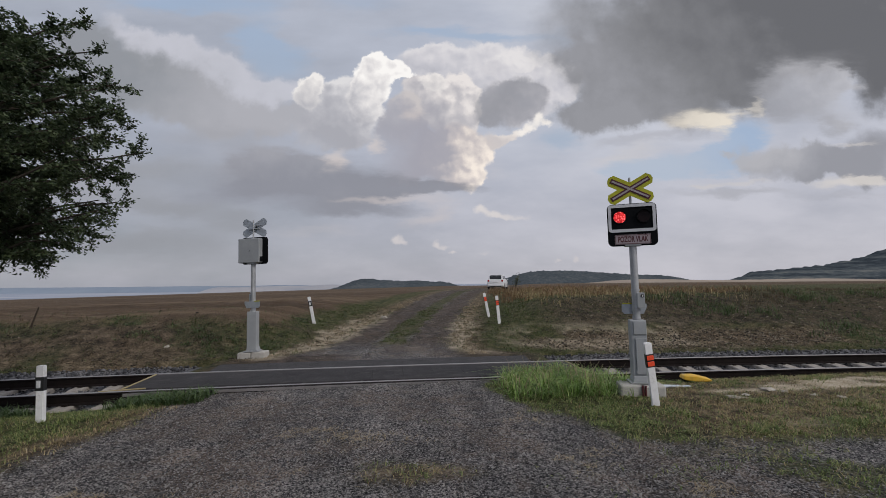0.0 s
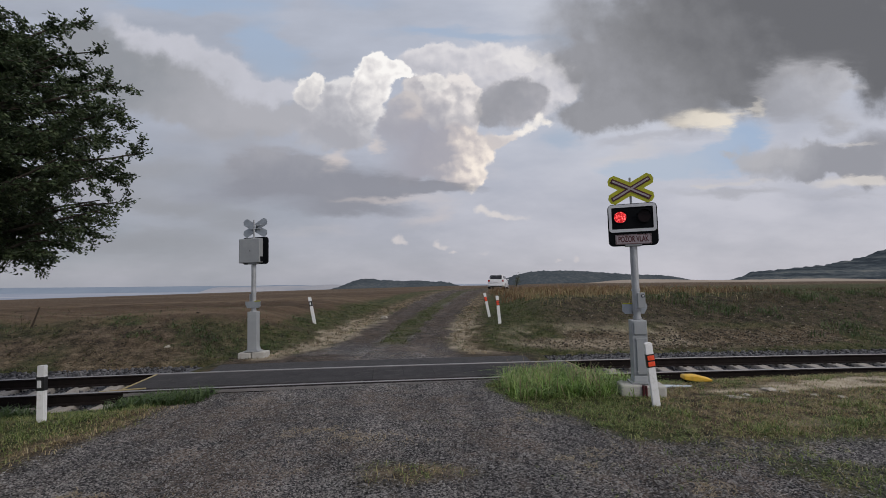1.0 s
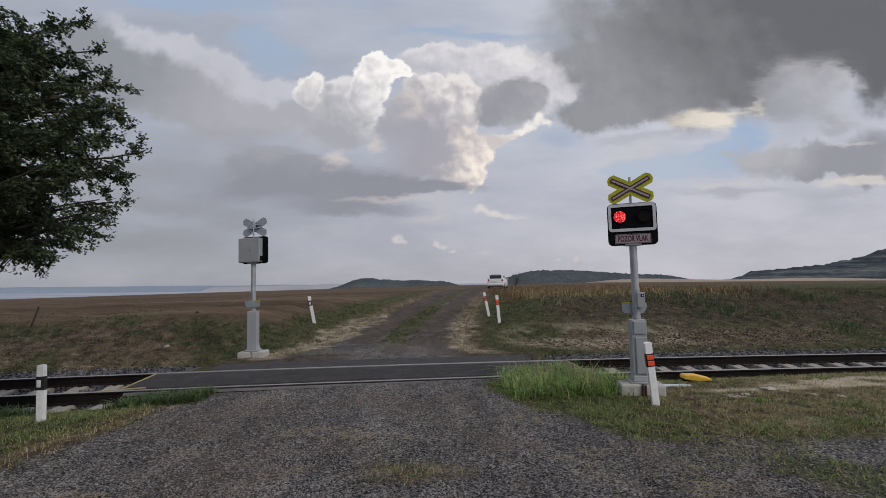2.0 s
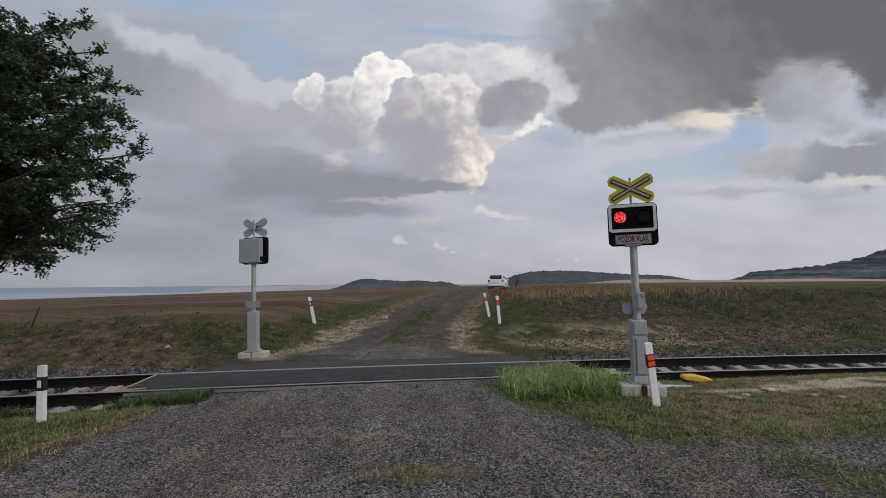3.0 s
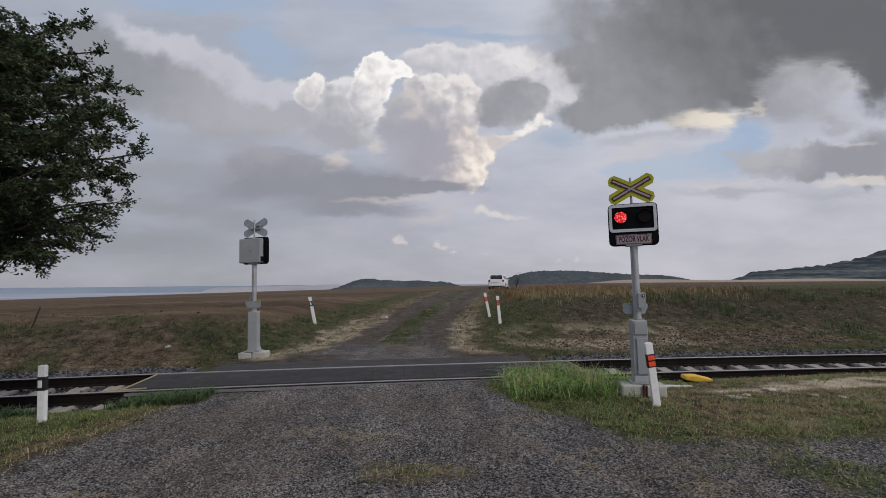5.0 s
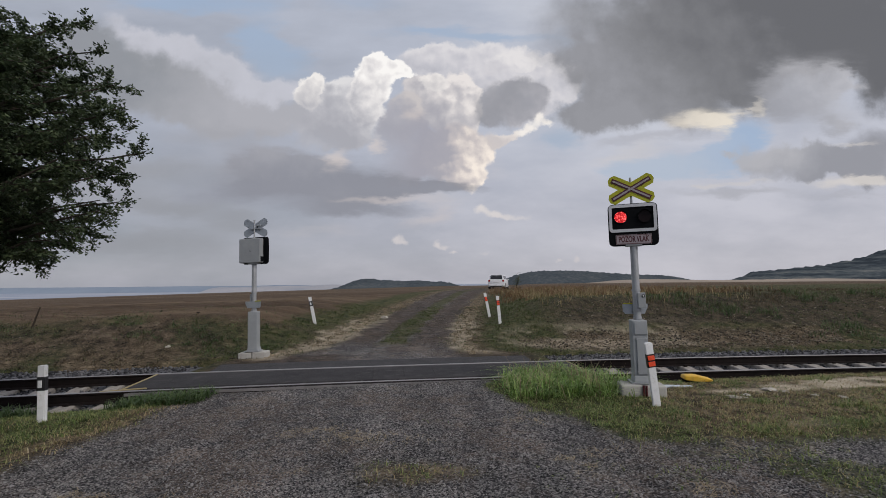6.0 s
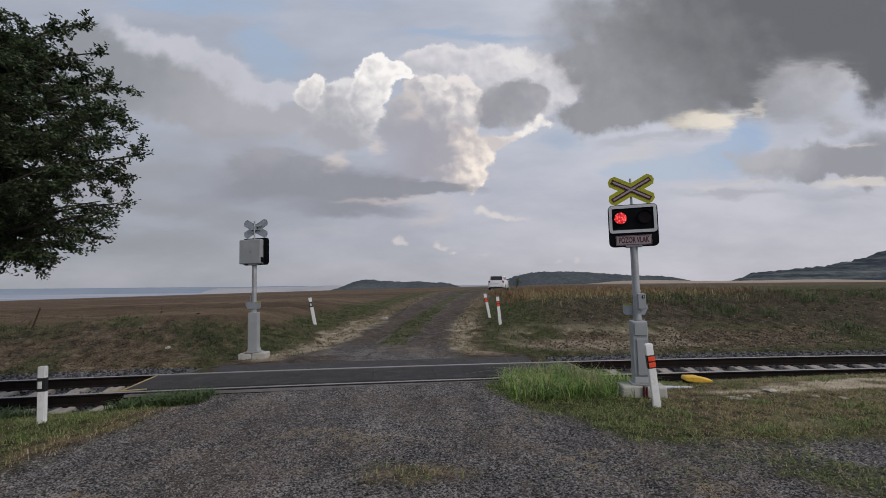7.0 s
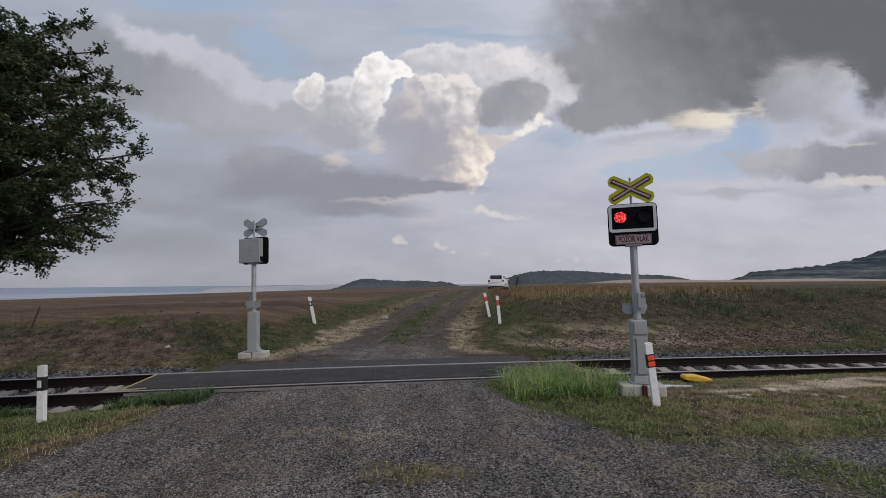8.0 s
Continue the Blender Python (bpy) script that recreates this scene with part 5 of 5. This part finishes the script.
# ---------------------------------------------------------------- parked car on the road's crest
def make_car(m):
    car = thing("car", m, "white hatchback car parked on the dirt road", "car")
    # the tail faces -y; sections run forward
    secs = [(-1.98, 0.74, 0.34, 0.80), (-1.92, 0.83, 0.26, 0.92), (-1.2, 0.86, 0.20, 0.96), (0.9, 0.86, 0.20, 0.95), (1.7, 0.82, 0.22, 0.80), (2.0, 0.70, 0.30, 0.66)]

    def loft(rows):
        b = bmesh.new()
        loops = [[b.verts.new(p) for p in r] for r in rows]
        k = len(rows[0])
        for p, q in zip(loops, loops[1:]):
            for i in range(k):
                b.faces.new((p[i], p[(i + 1) % k], q[(i + 1) % k], q[i]))
        b.faces.new(loops[0])
        b.faces.new(loops[-1][::-1])
        bmesh.ops.recalc_face_normals(b, faces=b.faces[:])
        bmesh.ops.bevel(b, geom=b.edges[:], offset=0.03, segments=2, affect="EDGES")
        return b
    body = part("body", loft([[(-w, y, lo), (-w, y, (lo + hi) / 2), (-w * 0.95, y, hi), (w * 0.95, y, hi), (w, y, (lo + hi) / 2), (w, y, lo)] for y, w, lo, hi in secs]), M_carwhite, car, "white painted body", True)
    part("cabin", loft([[(-w, y, 0.9), (-w2, y + dy, h), (w2, y + dy, h), (w, y, 0.9)] for y, w, w2, h, dy in
                        ((-1.90, 0.74, 0.60, 1.40, 0.22), (-1.4, 0.77, 0.62, 1.47, 0.0), (0.1, 0.77, 0.62, 1.47, 0.0), (0.95, 0.74, 0.60, 1.36, -0.45))]), M_carwhite, car, "", True)
    slant = Matrix.Rotation(math.atan2(0.22, 0.5), 4, "X").inverted()
    part("rear_window", box((0, -1.795, 1.19), (1.16, 0.03, 0.34), 0.012, turn=slant), M_carglass, car, "dark tinted rear window")
    for s in (-1, 1):
        part("side_window", box((s * 0.715, -0.55, 1.19), (0.03, 1.7, 0.30), 0.012, turn=Matrix.Rotation(-s * 0.27, 4, "Y")), M_carglass, car, "dark side window")
        part("tail_light", box((s * 0.70, -1.955, 0.86), (0.19, 0.06, 0.20), 0.02), M_taillight, car, "red tail light")
        part("mirror", box((s * 0.93, 0.55, 0.98), (0.16, 0.09, 0.11), 0.02), M_carwhite, car)
        for y in (-1.25, 1.28):
            wheel = part("wheel", cyl((s * 0.66, y, 0.31), (s * 0.87, y, 0.31), 0.31, n=24, bevel=0.03), M_tyre, car, "black tyre", True)
            part("rim", cyl((s * 0.865, y, 0.31), (s * 0.878, y, 0.31), 0.20, n=18), M_steel, wheel, "metal wheel rim")
    part("bumper", box((0, -1.98, 0.42), (1.55, 0.16, 0.22), 0.05, 2), M_carwhite, car)
    # black box put in as the shade under the bumper
    part("bumper_shadow_strip", box((0, -2.0, 0.29), (1.2, 0.10, 0.09), 0.02), M_tyre, car, "black strip low on the bumper, added as its shade")
    part("plate", box((0, -1.985, 0.70), (0.52, 0.02, 0.11), 0.004), M_plate, car, "pale number plate")
    part("roof_spoiler", box((0, -1.66, 1.43), (1.12, 0.20, 0.03), 0.01), M_carwhite, car)
    return car


cz = max(float(height(5.6 + a, 46.5 + b)) for a in (-1, 1) for b in (-1.3, 1.3))
make_car(pose(5.75, 47, cz - 0.01, 0, 0, -15))


# ---------------------------------------------------------------- tree
def tube(path, radii, n=9):
    b = bmesh.new()
    rows = []
    for i, (p, r) in enumerate(zip(path, radii)):
        t = (path[min(i + 1, len(path) - 1)] - path[max(i - 1, 0)]).normalized()
        q = t.to_track_quat("Z", "Y")
        rows.append([b.verts.new(p + q @ Vector((r * math.cos(k * 6.283 / n), r * math.sin(k * 6.283 / n), 0))) for k in range(n)])
    for p, q in zip(rows, rows[1:]):
        for k in range(n):
            b.faces.new((p[k], p[(k + 1) % n], q[(k + 1) % n], q[k]))
    b.faces.new(rows[-1])
    b.faces.new(rows[0][::-1])
    bmesh.ops.recalc_face_normals(b, faces=b.faces[:])
    return b


def crown_radius(z):
    """How far the crown reaches from its trunk at a height."""
    return float(np.interp(z, [1.7, 2.05, 2.4, 2.75, 3.4, 4.4, 4.85, 5.1, 5.35], [0.85, 1.3, 1.95, 2.5, 2.9, 2.68, 2.22, 1.75, 0.6]))


def make_tree(x, y, z):
    r = random.Random(11)
    tree = thing("tree", Matrix.Translation((x, y, z)), "broadleaf tree with a dense dark green crown", "tree")
    trunk_path = [Vector((0.05 * math.sin(i), 0.04 * math.cos(2 * i), 0.42 * i - 0.15)) for i in range(11)]
    part("trunk", tube(trunk_path, [0.17 - 0.012 * i for i in range(11)], 12), M_bark, tree, "rough brown trunk", True)
    shoots = []
    count = 165
    for k in range(count):
        a, s = k * 2.39996, (k + 0.5) / count
        top = 2.42 + 2.85 * s + r.uniform(-0.12, 0.12)
        reach = crown_radius(top) * r.choice((0.6, 0.74, 0.86, 0.93, 0.97)) * r.uniform(0.93, 1.0)
        out = Vector((math.cos(a), math.sin(a) * 0.72, 0))
        end = out * reach + Vector((0, 0, top))
        start = Vector((0, 0, max(1.3, min(4.0, top - 0.45 * reach + 0.5 * s))))
        mid = start.lerp(end, 0.5) + Vector((r.uniform(-0.15, 0.15), r.uniform(-0.15, 0.15), 0.32 - 0.25 * s + r.uniform(-0.1, 0.1)))
        path = []
        for t in range(8):
            q = t / 7
            p = start * (1 - q) ** 2 + mid * 2 * q * (1 - q) + end * q * q
            path.append(p + Vector((r.uniform(-1, 1), r.uniform(-1, 1), r.uniform(-1, 1))) * 0.035 * (0 < t < 7))
        part("limb", tube(path, [0.040 - 0.0048 * i for i in range(8)], 6), M_bark, tree, "", True)
        rise = 0.85 * s - 0.42
        for j in range(14):
            t = 1.0 - 0.74 * r.random() ** 1.25
            i = min(6, int(t * 7))
            p = path[i].lerp(path[i + 1], t * 7 - i)
            w = (out * 0.9 + Vector((r.gauss(0, 0.75), r.gauss(0, 0.75), rise + r.gauss(0, 0.42)))).normalized()
            q = p + w * r.uniform(0.18, 0.44)
            # a shoot carries two or three twigs
            shoots.append((p, q))
            for h in range(r.choice((1, 2, 2))):
                b = p.lerp(q, r.uniform(0.3, 0.9))
                v = (w + Vector((r.gauss(0, 0.6), r.gauss(0, 0.6), r.gauss(0, 0.4)))).normalized()
                shoots.append((b, b + v * r.uniform(0.10, 0.24)))
    V, Fc = [], []
    for p, q in shoots:
        side = (q - p).cross(Vector((0.3, 0.2, 1))).normalized() * 0.006
        up = (q - p).cross(side).normalized() * 0.006
        base = len(V)
        V += [p + side, p - side * 0.5 + up, p - side * 0.5 - up, q]
        Fc += [(base, base + 1, base + 3), (base + 1, base + 2, base + 3), (base + 2, base, base + 3)]
    twigs = soup("twig_work", [tuple(v) for v in V], Fc, M_bark)
    twigs.parent = tree
    tagged(twigs, "thin dark twigs", kind="stuff")
    V, Fc = [], []
    for p, q in shoots:
        axis = (q - p).normalized()
        for j in range(int(15 + (q - p).length * 88)):
            c = p.lerp(q, r.uniform(0.05, 1.0)) + Vector((r.gauss(0, 0.022), r.gauss(0, 0.022), r.gauss(0, 0.02)))
            u = (axis * 0.5 + Vector((r.gauss(0, 0.8), r.gauss(0, 0.8), r.gauss(-0.35, 0.5)))).normalized()
            v = u.cross(Vector((r.gauss(0, 0.5), r.gauss(0, 0.5), 1))).normalized()
            n = u.cross(v)
            L, W = r.uniform(0.036, 0.062), r.uniform(0.011, 0.017)
            b = len(V)
            V += [c, c + u * L * 0.45 + v * W + n * 0.007, c + u * L - n * 0.006, c + u * L * 0.45 - v * W + n * 0.007]
            Fc += [(b, b + 1, b + 2), (b, b + 2, b + 3)]
    crown = soup("crown", [tuple(v) for v in V], Fc, M_leaf)
    crown.parent = tree
    tagged(crown, "dense dark green leaves", kind="stuff")


make_tree(-6.35, 5.0, -0.1)


# ---------------------------------------------------------------- grass, weeds and gravel
def blades(name, P, length, width, lean, mat, label, category="grass"):
    """Bent blades rooted at P."""
    n = len(P)
    L = length * np.exp(np.clip(rng.normal(0, 0.3, n), -0.7, 0.45))
    a = rng.random(n) * 6.283
    bend = lean * (0.4 + rng.random(n))
    dx, dy = np.cos(a), np.sin(a)
    wx, wy = -dy * width / 2, dx * width / 2
    o = np.zeros(n)

    def at(t, w, up):
        cx, cy, cz = P[:, 0] + dx * L * bend * t * t, P[:, 1] + dy * L * bend * t * t, P[:, 2] - 0.01 + L * up * t
        return np.stack([cx + wx * w, cy + wy * w, cz], -1), np.stack([cx - wx * w, cy - wy * w, cz], -1)
    a0, a1 = at(0, 1, 1)
    b0, b1 = at(0.55, 0.8, 1 - 0.12 * np.minimum(bend, 1))
    c0, _ = at(1.0, 0, np.maximum(0.25, 1 - 0.45 * np.minimum(bend, 1.4)))
    V = np.stack([a0, a1, b0, b1, c0], 1).reshape(-1, 3)
    k = 5 * np.arange(n)[:, None]
    Fc = np.concatenate([k + np.array([0, 1, 3]), k + np.array([0, 3, 2]), k + np.array([2, 3, 4])], 0)
    order = np.argsort(np.tile(np.arange(n), 3), kind="stable")
    return tagged(soup(name, V, Fc[order], mat), label, category, kind="stuff")


def scatter(n, x0, x1, y0, y1, chance, clump=0.0):
    """Places on the ground, kept by chance(x, y)."""
    x, y = rng.uniform(x0, x1, n), rng.uniform(y0, y1, n)
    if clump:
        k = np.floor(rng.random(n) * max(1, n // 14)).astype(int)
        x, y = x[k] + rng.normal(0, clump, n), y[k] + rng.normal(0, clump, n)
    keep = rng.random(n) < chance(x, y)
    x, y = x[keep], y[keep]
    return np.stack([x, y, height(x, y)], -1)


def turf_near(x, y):
    return (1 - gravel_mask(x, y)) ** 2 * (off_track(x, y) < -1.35) * (1 - 0.90 * np.minimum(1, 1.3 * sand_mask(x, y)))


def turf_far(x, y):
    return (1 - gravel_mask(x, y)) * (off_track(x, y) > 1.9) * (1 - 0.95 * field_mask(x, y)) * (1 - 0.5 * soil_mask(x, y))


def green_patch(x, y):
    """Where the bank grass stays fresh: in hollows beside the dirt road and at the foot of the right bank."""
    d, u = off_track(x, y), np.abs(np.asarray(x) - road_x(y))
    w = fbm(np.asarray(x) * 0.6 + 1, np.asarray(y) * 0.6, 3)
    beside = sstep(6.5, 3.5, u) * sstep(2.2, 3.0, d)
    foot = sstep(4.6, 3.4, d) * sstep(3, 6, x)
    top = sstep(6.0, 7.0, d) * sstep(9.0, 8.0, d)
    return np.clip(np.maximum.reduce([beside, foot, top * 0.8, sstep(0.5, 0.65, w) * 0.8]), 0, 1)


blades("grass", scatter(190000, -9, 11, 3.2, 9.6, lambda x, y: turf_near(x, y) * (1 - 0.75 * straw_mask(x, y)), 0.045), 0.062, 0.0075, 1.1, M_green, "short green verge grass by the gravel")
blades("dry_grass", scatter(110000, -9, 11, 3.2, 9.6, lambda x, y: turf_near(x, y) * (0.12 + 0.88 * straw_mask(x, y)), 0.05), 0.062, 0.007, 1.2, M_dry, "short bleached dry grass")
blades("bank_grass", scatter(170000, -22, 26, 10.5, 24, lambda x, y: turf_far(x, y) * (1 - 0.8 * straw_mask(x, y)) * (0.25 + 0.75 * green_patch(x, y)), 0.06), 0.075, 0.012, 1.0, M_bankgreen, "rough green grass on the railway bank")
blades("bank_straw", scatter(170000, -22, 26, 10.5, 24, lambda x, y: turf_far(x, y) * (0.25 + 0.75 * straw_mask(x, y)), 0.05), 0.07, 0.011, 1.4, M_bankdry, "brown dry grass on the railway bank")


def tuft(x, y):
    d = off_track(x, y)
    return np.exp(-(((x - 1.95) / 0.85) ** 2)) * sstep(0.85, 1.15, x) * sstep(-0.95, -1.15, d) * sstep(-2.75, -2.1, d)


blades("tall_grass", scatter(15000, 0.2, 3.4, 6.3, 9.0, tuft, 0.06), 0.32, 0.013, 1.35, M_tall, "tall bright green grass tuft beside the crossing", "tall grass")
blades("seed_stalks", scatter(2600, 0.2, 3.4, 6.3, 9.0, tuft, 0.04), 0.40, 0.008, 0.6, M_straw, "pale seeding grass stalks in the tall tuft", "tall grass")


def clumps(x, y):
    """Greener, taller tussocks here and there on the verge."""
    x, y = np.asarray(x, float), np.asarray(y, float)
    out = np.zeros_like(x)
    for cx, cy, r in ((3.7, 5.35, 0.42), (3.0, 6.0, 0.35), (4.5, 6.55, 0.30), (5.6, 6.2, 0.45), (2.2, 6.0, 0.30), (5.0, 5.6, 0.30), (6.4, 7.9, 0.35), (-5.0, 6.3, 0.45), (-5.9, 5.6, 0.4), (-4.6, 6.9, 0.35)):
        out = np.maximum(out, sstep(1.0, 0.3, np.hypot(x - cx, (y - cy) * 1.5) / r))
    return out


blades("tussocks", scatter(70000, -7, 7.5, 4.6, 8.4, clumps, 0.035), 0.095, 0.008, 1.1, M_green, "fresh green grass tussocks on the verge")
blades("straw_litter", scatter(26000, -3.5, 9, 3.2, 6.2, lambda x, y: gravel_mask(x, y) * sstep(0.5, 0.68, fbm(x * 0.7 + 5, y * 1.1, 1)), 0.03), 0.05, 0.006, 2.2, M_straw, "bits of dry straw strewn over the gravel", "straw")
blades("yard_weeds", scatter(16000, -3.8, 10, 3.2, 6.0, lambda x, y: gravel_mask(x, y) * sstep(0.56, 0.7, fbm(x * 0.6 + 1, y * 1.5, 3)) * sstep(-1, 2.5, x), 0.04), 0.05, 0.009, 1.2, M_green, "low green weeds growing through the gravel", "weeds")
blades("track_weeds", scatter(26000, -9, -3.9, 6.0, 8.2, lambda x, y: sstep(-0.95, -1.1, off_track(x, y)) * sstep(-1.75, -1.45, off_track(x, y)) * sstep(0.42, 0.6, fbm(x * 0.9, y, 2)), 0.05), 0.17, 0.018, 0.9, M_weed, "low green weeds along the rail", "weeds")
blades("field_straw", scatter(26000, 4.0, 30, 16, 34, lambda x, y: (np.abs(x - road_x(y)) > 2.8) * sstep(7.2, 8.6, off_track(x, y)) * sstep(15, 6, x) * 0.8, 0.10), 0.30, 0.016, 0.5, M_dry, "tall brown dry weeds on the field edge", "dry weeds")


def verge(x, y):
    a = np.abs(np.abs(x - road_x(y)) - road_half(y) - 0.25 - 0.5 * (fbm(x * 0.8, y * 0.8, 1) - 0.4))
    far = sstep(0.55, 0.15, a) * (off_track(x, y) > 1.9) * sstep(34, 20, y)
    near = sstep(0.35, 0.1, np.abs(x + 4.15 + 0.35 * sstep(6.2, 4.6, y))) * (off_track(x, y) < -1.4) * 0.6
    return np.maximum(far, near)


blades("verge_straw", scatter(90000, -8, 6, 3.2, 30, verge, 0.05), 0.07, 0.012, 1.3, M_straw, "bleached straw along the road's edges")
# rusty dry weeds by the road's crest, dark tangles along the bank's top, clods on the banks
blades("rust_weeds", scatter(9000, 3.2, 15, 20, 40, lambda x, y: (x - road_x(y) > 2.4) * sstep(0.35, 0.6, fbm(x * 0.5, y * 0.5, 1)), 0.12), 0.42, 0.024, 0.7, M_rust, "tall rusty brown weeds beside the dirt road", "dry weeds")
blades("bank_tangle", scatter(9000, 7.5, 20, 13.5, 19, lambda x, y: sstep(0.56, 0.66, fbm(x * 0.6 + 2, y * 0.6, 3)), 0.10), 0.28, 0.014, 0.9, M_weed, "dark weedy tangles on the bank's crest", "weeds")

blades("crest_weeds", scatter(22000, 7, 32, 15.5, 26, lambda x, y: sstep(6.6, 7.6, off_track(x, y)) * sstep(0.4, 0.6, fbm(x * 0.7, y * 0.7 + 3, 1)), 0.10), 0.20, 0.014, 0.8, M_bankdry, "brown and green weeds along the bank's crest", "dry weeds")
blades("bank_tufts", scatter(26000, -22, -4.5, 12.0, 16.5, lambda x, y: turf_far(x, y) * sstep(0.48, 0.62, fbm(x * 0.8 + 7, y * 1.1, 0)), 0.08), 0.11, 0.014, 1.0, M_weed, "dark green tufts on the brown bank", "weeds")


def make_clods():
    x, y = rng.uniform(2.2, 20, 30000), rng.uniform(12, 20, 30000)
    keep = rng.random(30000) < np.maximum(straw_mask(x, y) * 0.55, soil_mask(x, y) * 0.10) * (off_track(x, y) > 2.9) * (np.abs(x - road_x(y)) > 2.6)
    x, y = x[keep], y[keep]
    stones("bank_clods", np.stack([x, y, height(x, y) + 0.01], -1), 0.028, M_clod, "pale clods and stones on the scraped bank", "clods", 0.6)
    x, y = rng.uniform(-20, -4.5, 9000), rng.uniform(10, 17, 9000)
    keep = rng.random(9000) < turf_far(x, y) * 0.5
    x, y = x[keep], y[keep]
    stones("bank_crumbs", np.stack([x, y, height(x, y) + 0.005], -1), 0.022, M_crumb, "crumbled brown earth on the bank", "clods", 0.6)


make_clods()


def make_bush(x, y, w, h, label):
    r = random.Random(int(x * 10))
    z = float(height(x, y))
    bush = thing("bush", Matrix.Translation((x, y, z)), label, "bush")
    V, Fc = [], []
    leaf = 0.07 * w
    for k in range(7):
        a = r.uniform(0, 6.283)
        tip = Vector((math.cos(a) * w * r.uniform(0.1, 0.4), math.sin(a) * w * 0.3, h * r.uniform(0.6, 0.95)))
        part("stem", tube([Vector((0, 0, -0.1)), tip * 0.5, tip], [0.02 * w, 0.014 * w, 0.006 * w], 5), M_bark, bush)
        for j in range(34):
            c = tip * r.uniform(0.3, 1.05) + Vector((r.gauss(0, w * 0.13), r.gauss(0, w * 0.13), r.gauss(0, h * 0.09)))
            c.z = max(0.02, c.z)
            u = Vector((r.gauss(0, 1), r.gauss(0, 1), r.gauss(0, 1))).normalized() * leaf
            v = u.cross(Vector((r.gauss(0, 1), r.gauss(0, 1), 1))).normalized() * leaf * 0.5
            n = len(V)
            V += [c, c + u * 0.5 + v, c + u, c + u * 0.5 - v]
            Fc += [(n, n + 1, n + 2), (n, n + 2, n + 3)]
    crown = soup("crown", [tuple(v) for v in V], Fc, M_bush)
    crown.parent = bush
    tagged(crown, "dark green leaves", kind="stuff")


make_bush(-101, 112, 5.0, 1.5, "dark rounded bush at the edge of the stubble field")
make_bush(-97, 112, 3.4, 1.6, "dark rounded bush at the edge of the stubble field")
make_bush(7.4, 46, 1.1, 1.6, "thin roadside shrub beside the parked car")


def make_rock(x, y, size, flat):
    b = bmesh.new()
    bmesh.ops.create_icosphere(b, subdivisions=2, radius=1)
    k = random.uniform(0, 50)
    for v in b.verts:
        v.co *= 0.8 + 0.45 * noise.noise(v.co * 1.4 + Vector((k, 0, 0))) + 0.3 * noise.noise(v.co * 4.0 + Vector((0, k, 0)))
        v.co = Vector((v.co.x * size, v.co.y * size * 0.7, v.co.z * size * flat))
    ob = part("stone", b, M_rock, None, "", False)
    ob.matrix_world = pose(x, y, float(height(x, y)) + size * flat * 0.25, 0, 0, random.uniform(0, 180))
    tagged(ob, "pale weathered stone half sunk in the grass", "stone", "loose pale stones")


for x, y, s, f in ((4.38, 6.84, 0.15, 0.12), (4.58, 6.93, 0.08, 0.25), (5.08, 7.15, 0.14, 0.35), (5.27, 7.05, 0.09, 0.2), (5.55, 6.85, 0.08, 0.2), (5.85, 6.72, 0.10, 0.15), (-2.55, 19.2, 0.16, 0.8), (-7.6, 12.4, 0.08, 0.7)):
    make_rock(x, y, s, f)


def make_gravel():
    n = 120000
    y = 2.6 + 9.0 * rng.random(n) ** 1.4
    x = rng.uniform(-1.15, 1.15, n) * (y + 0.5)
    keep = (rng.random(n) < gravel_mask(x, y) * 0.9) & (off_track(x, y) < -1.0)
    x, y = x[keep], y[keep]
    stones("gravel", np.stack([x, y, height(x, y) + 0.003], -1), 0.0085, M_stone, "loose grey and brown crushed gravel", "gravel", 0.6)
    x, y = rng.uniform(-6, 6, 9000), rng.uniform(10.8, 20, 9000)
    keep = rng.random(9000) < gravel_mask(x, y) * 0.5
    x, y = x[keep], y[keep]
    stones("road_stones", np.stack([x, y, height(x, y) + 0.004], -1), 0.014, M_clod, "loose stones on the dirt road", "gravel", 0.6)


make_gravel()


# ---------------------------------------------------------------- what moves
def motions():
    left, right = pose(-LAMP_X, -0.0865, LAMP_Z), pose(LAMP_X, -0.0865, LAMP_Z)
    # the added disc hides the lamp meant to look off; each row names the second at which it changes
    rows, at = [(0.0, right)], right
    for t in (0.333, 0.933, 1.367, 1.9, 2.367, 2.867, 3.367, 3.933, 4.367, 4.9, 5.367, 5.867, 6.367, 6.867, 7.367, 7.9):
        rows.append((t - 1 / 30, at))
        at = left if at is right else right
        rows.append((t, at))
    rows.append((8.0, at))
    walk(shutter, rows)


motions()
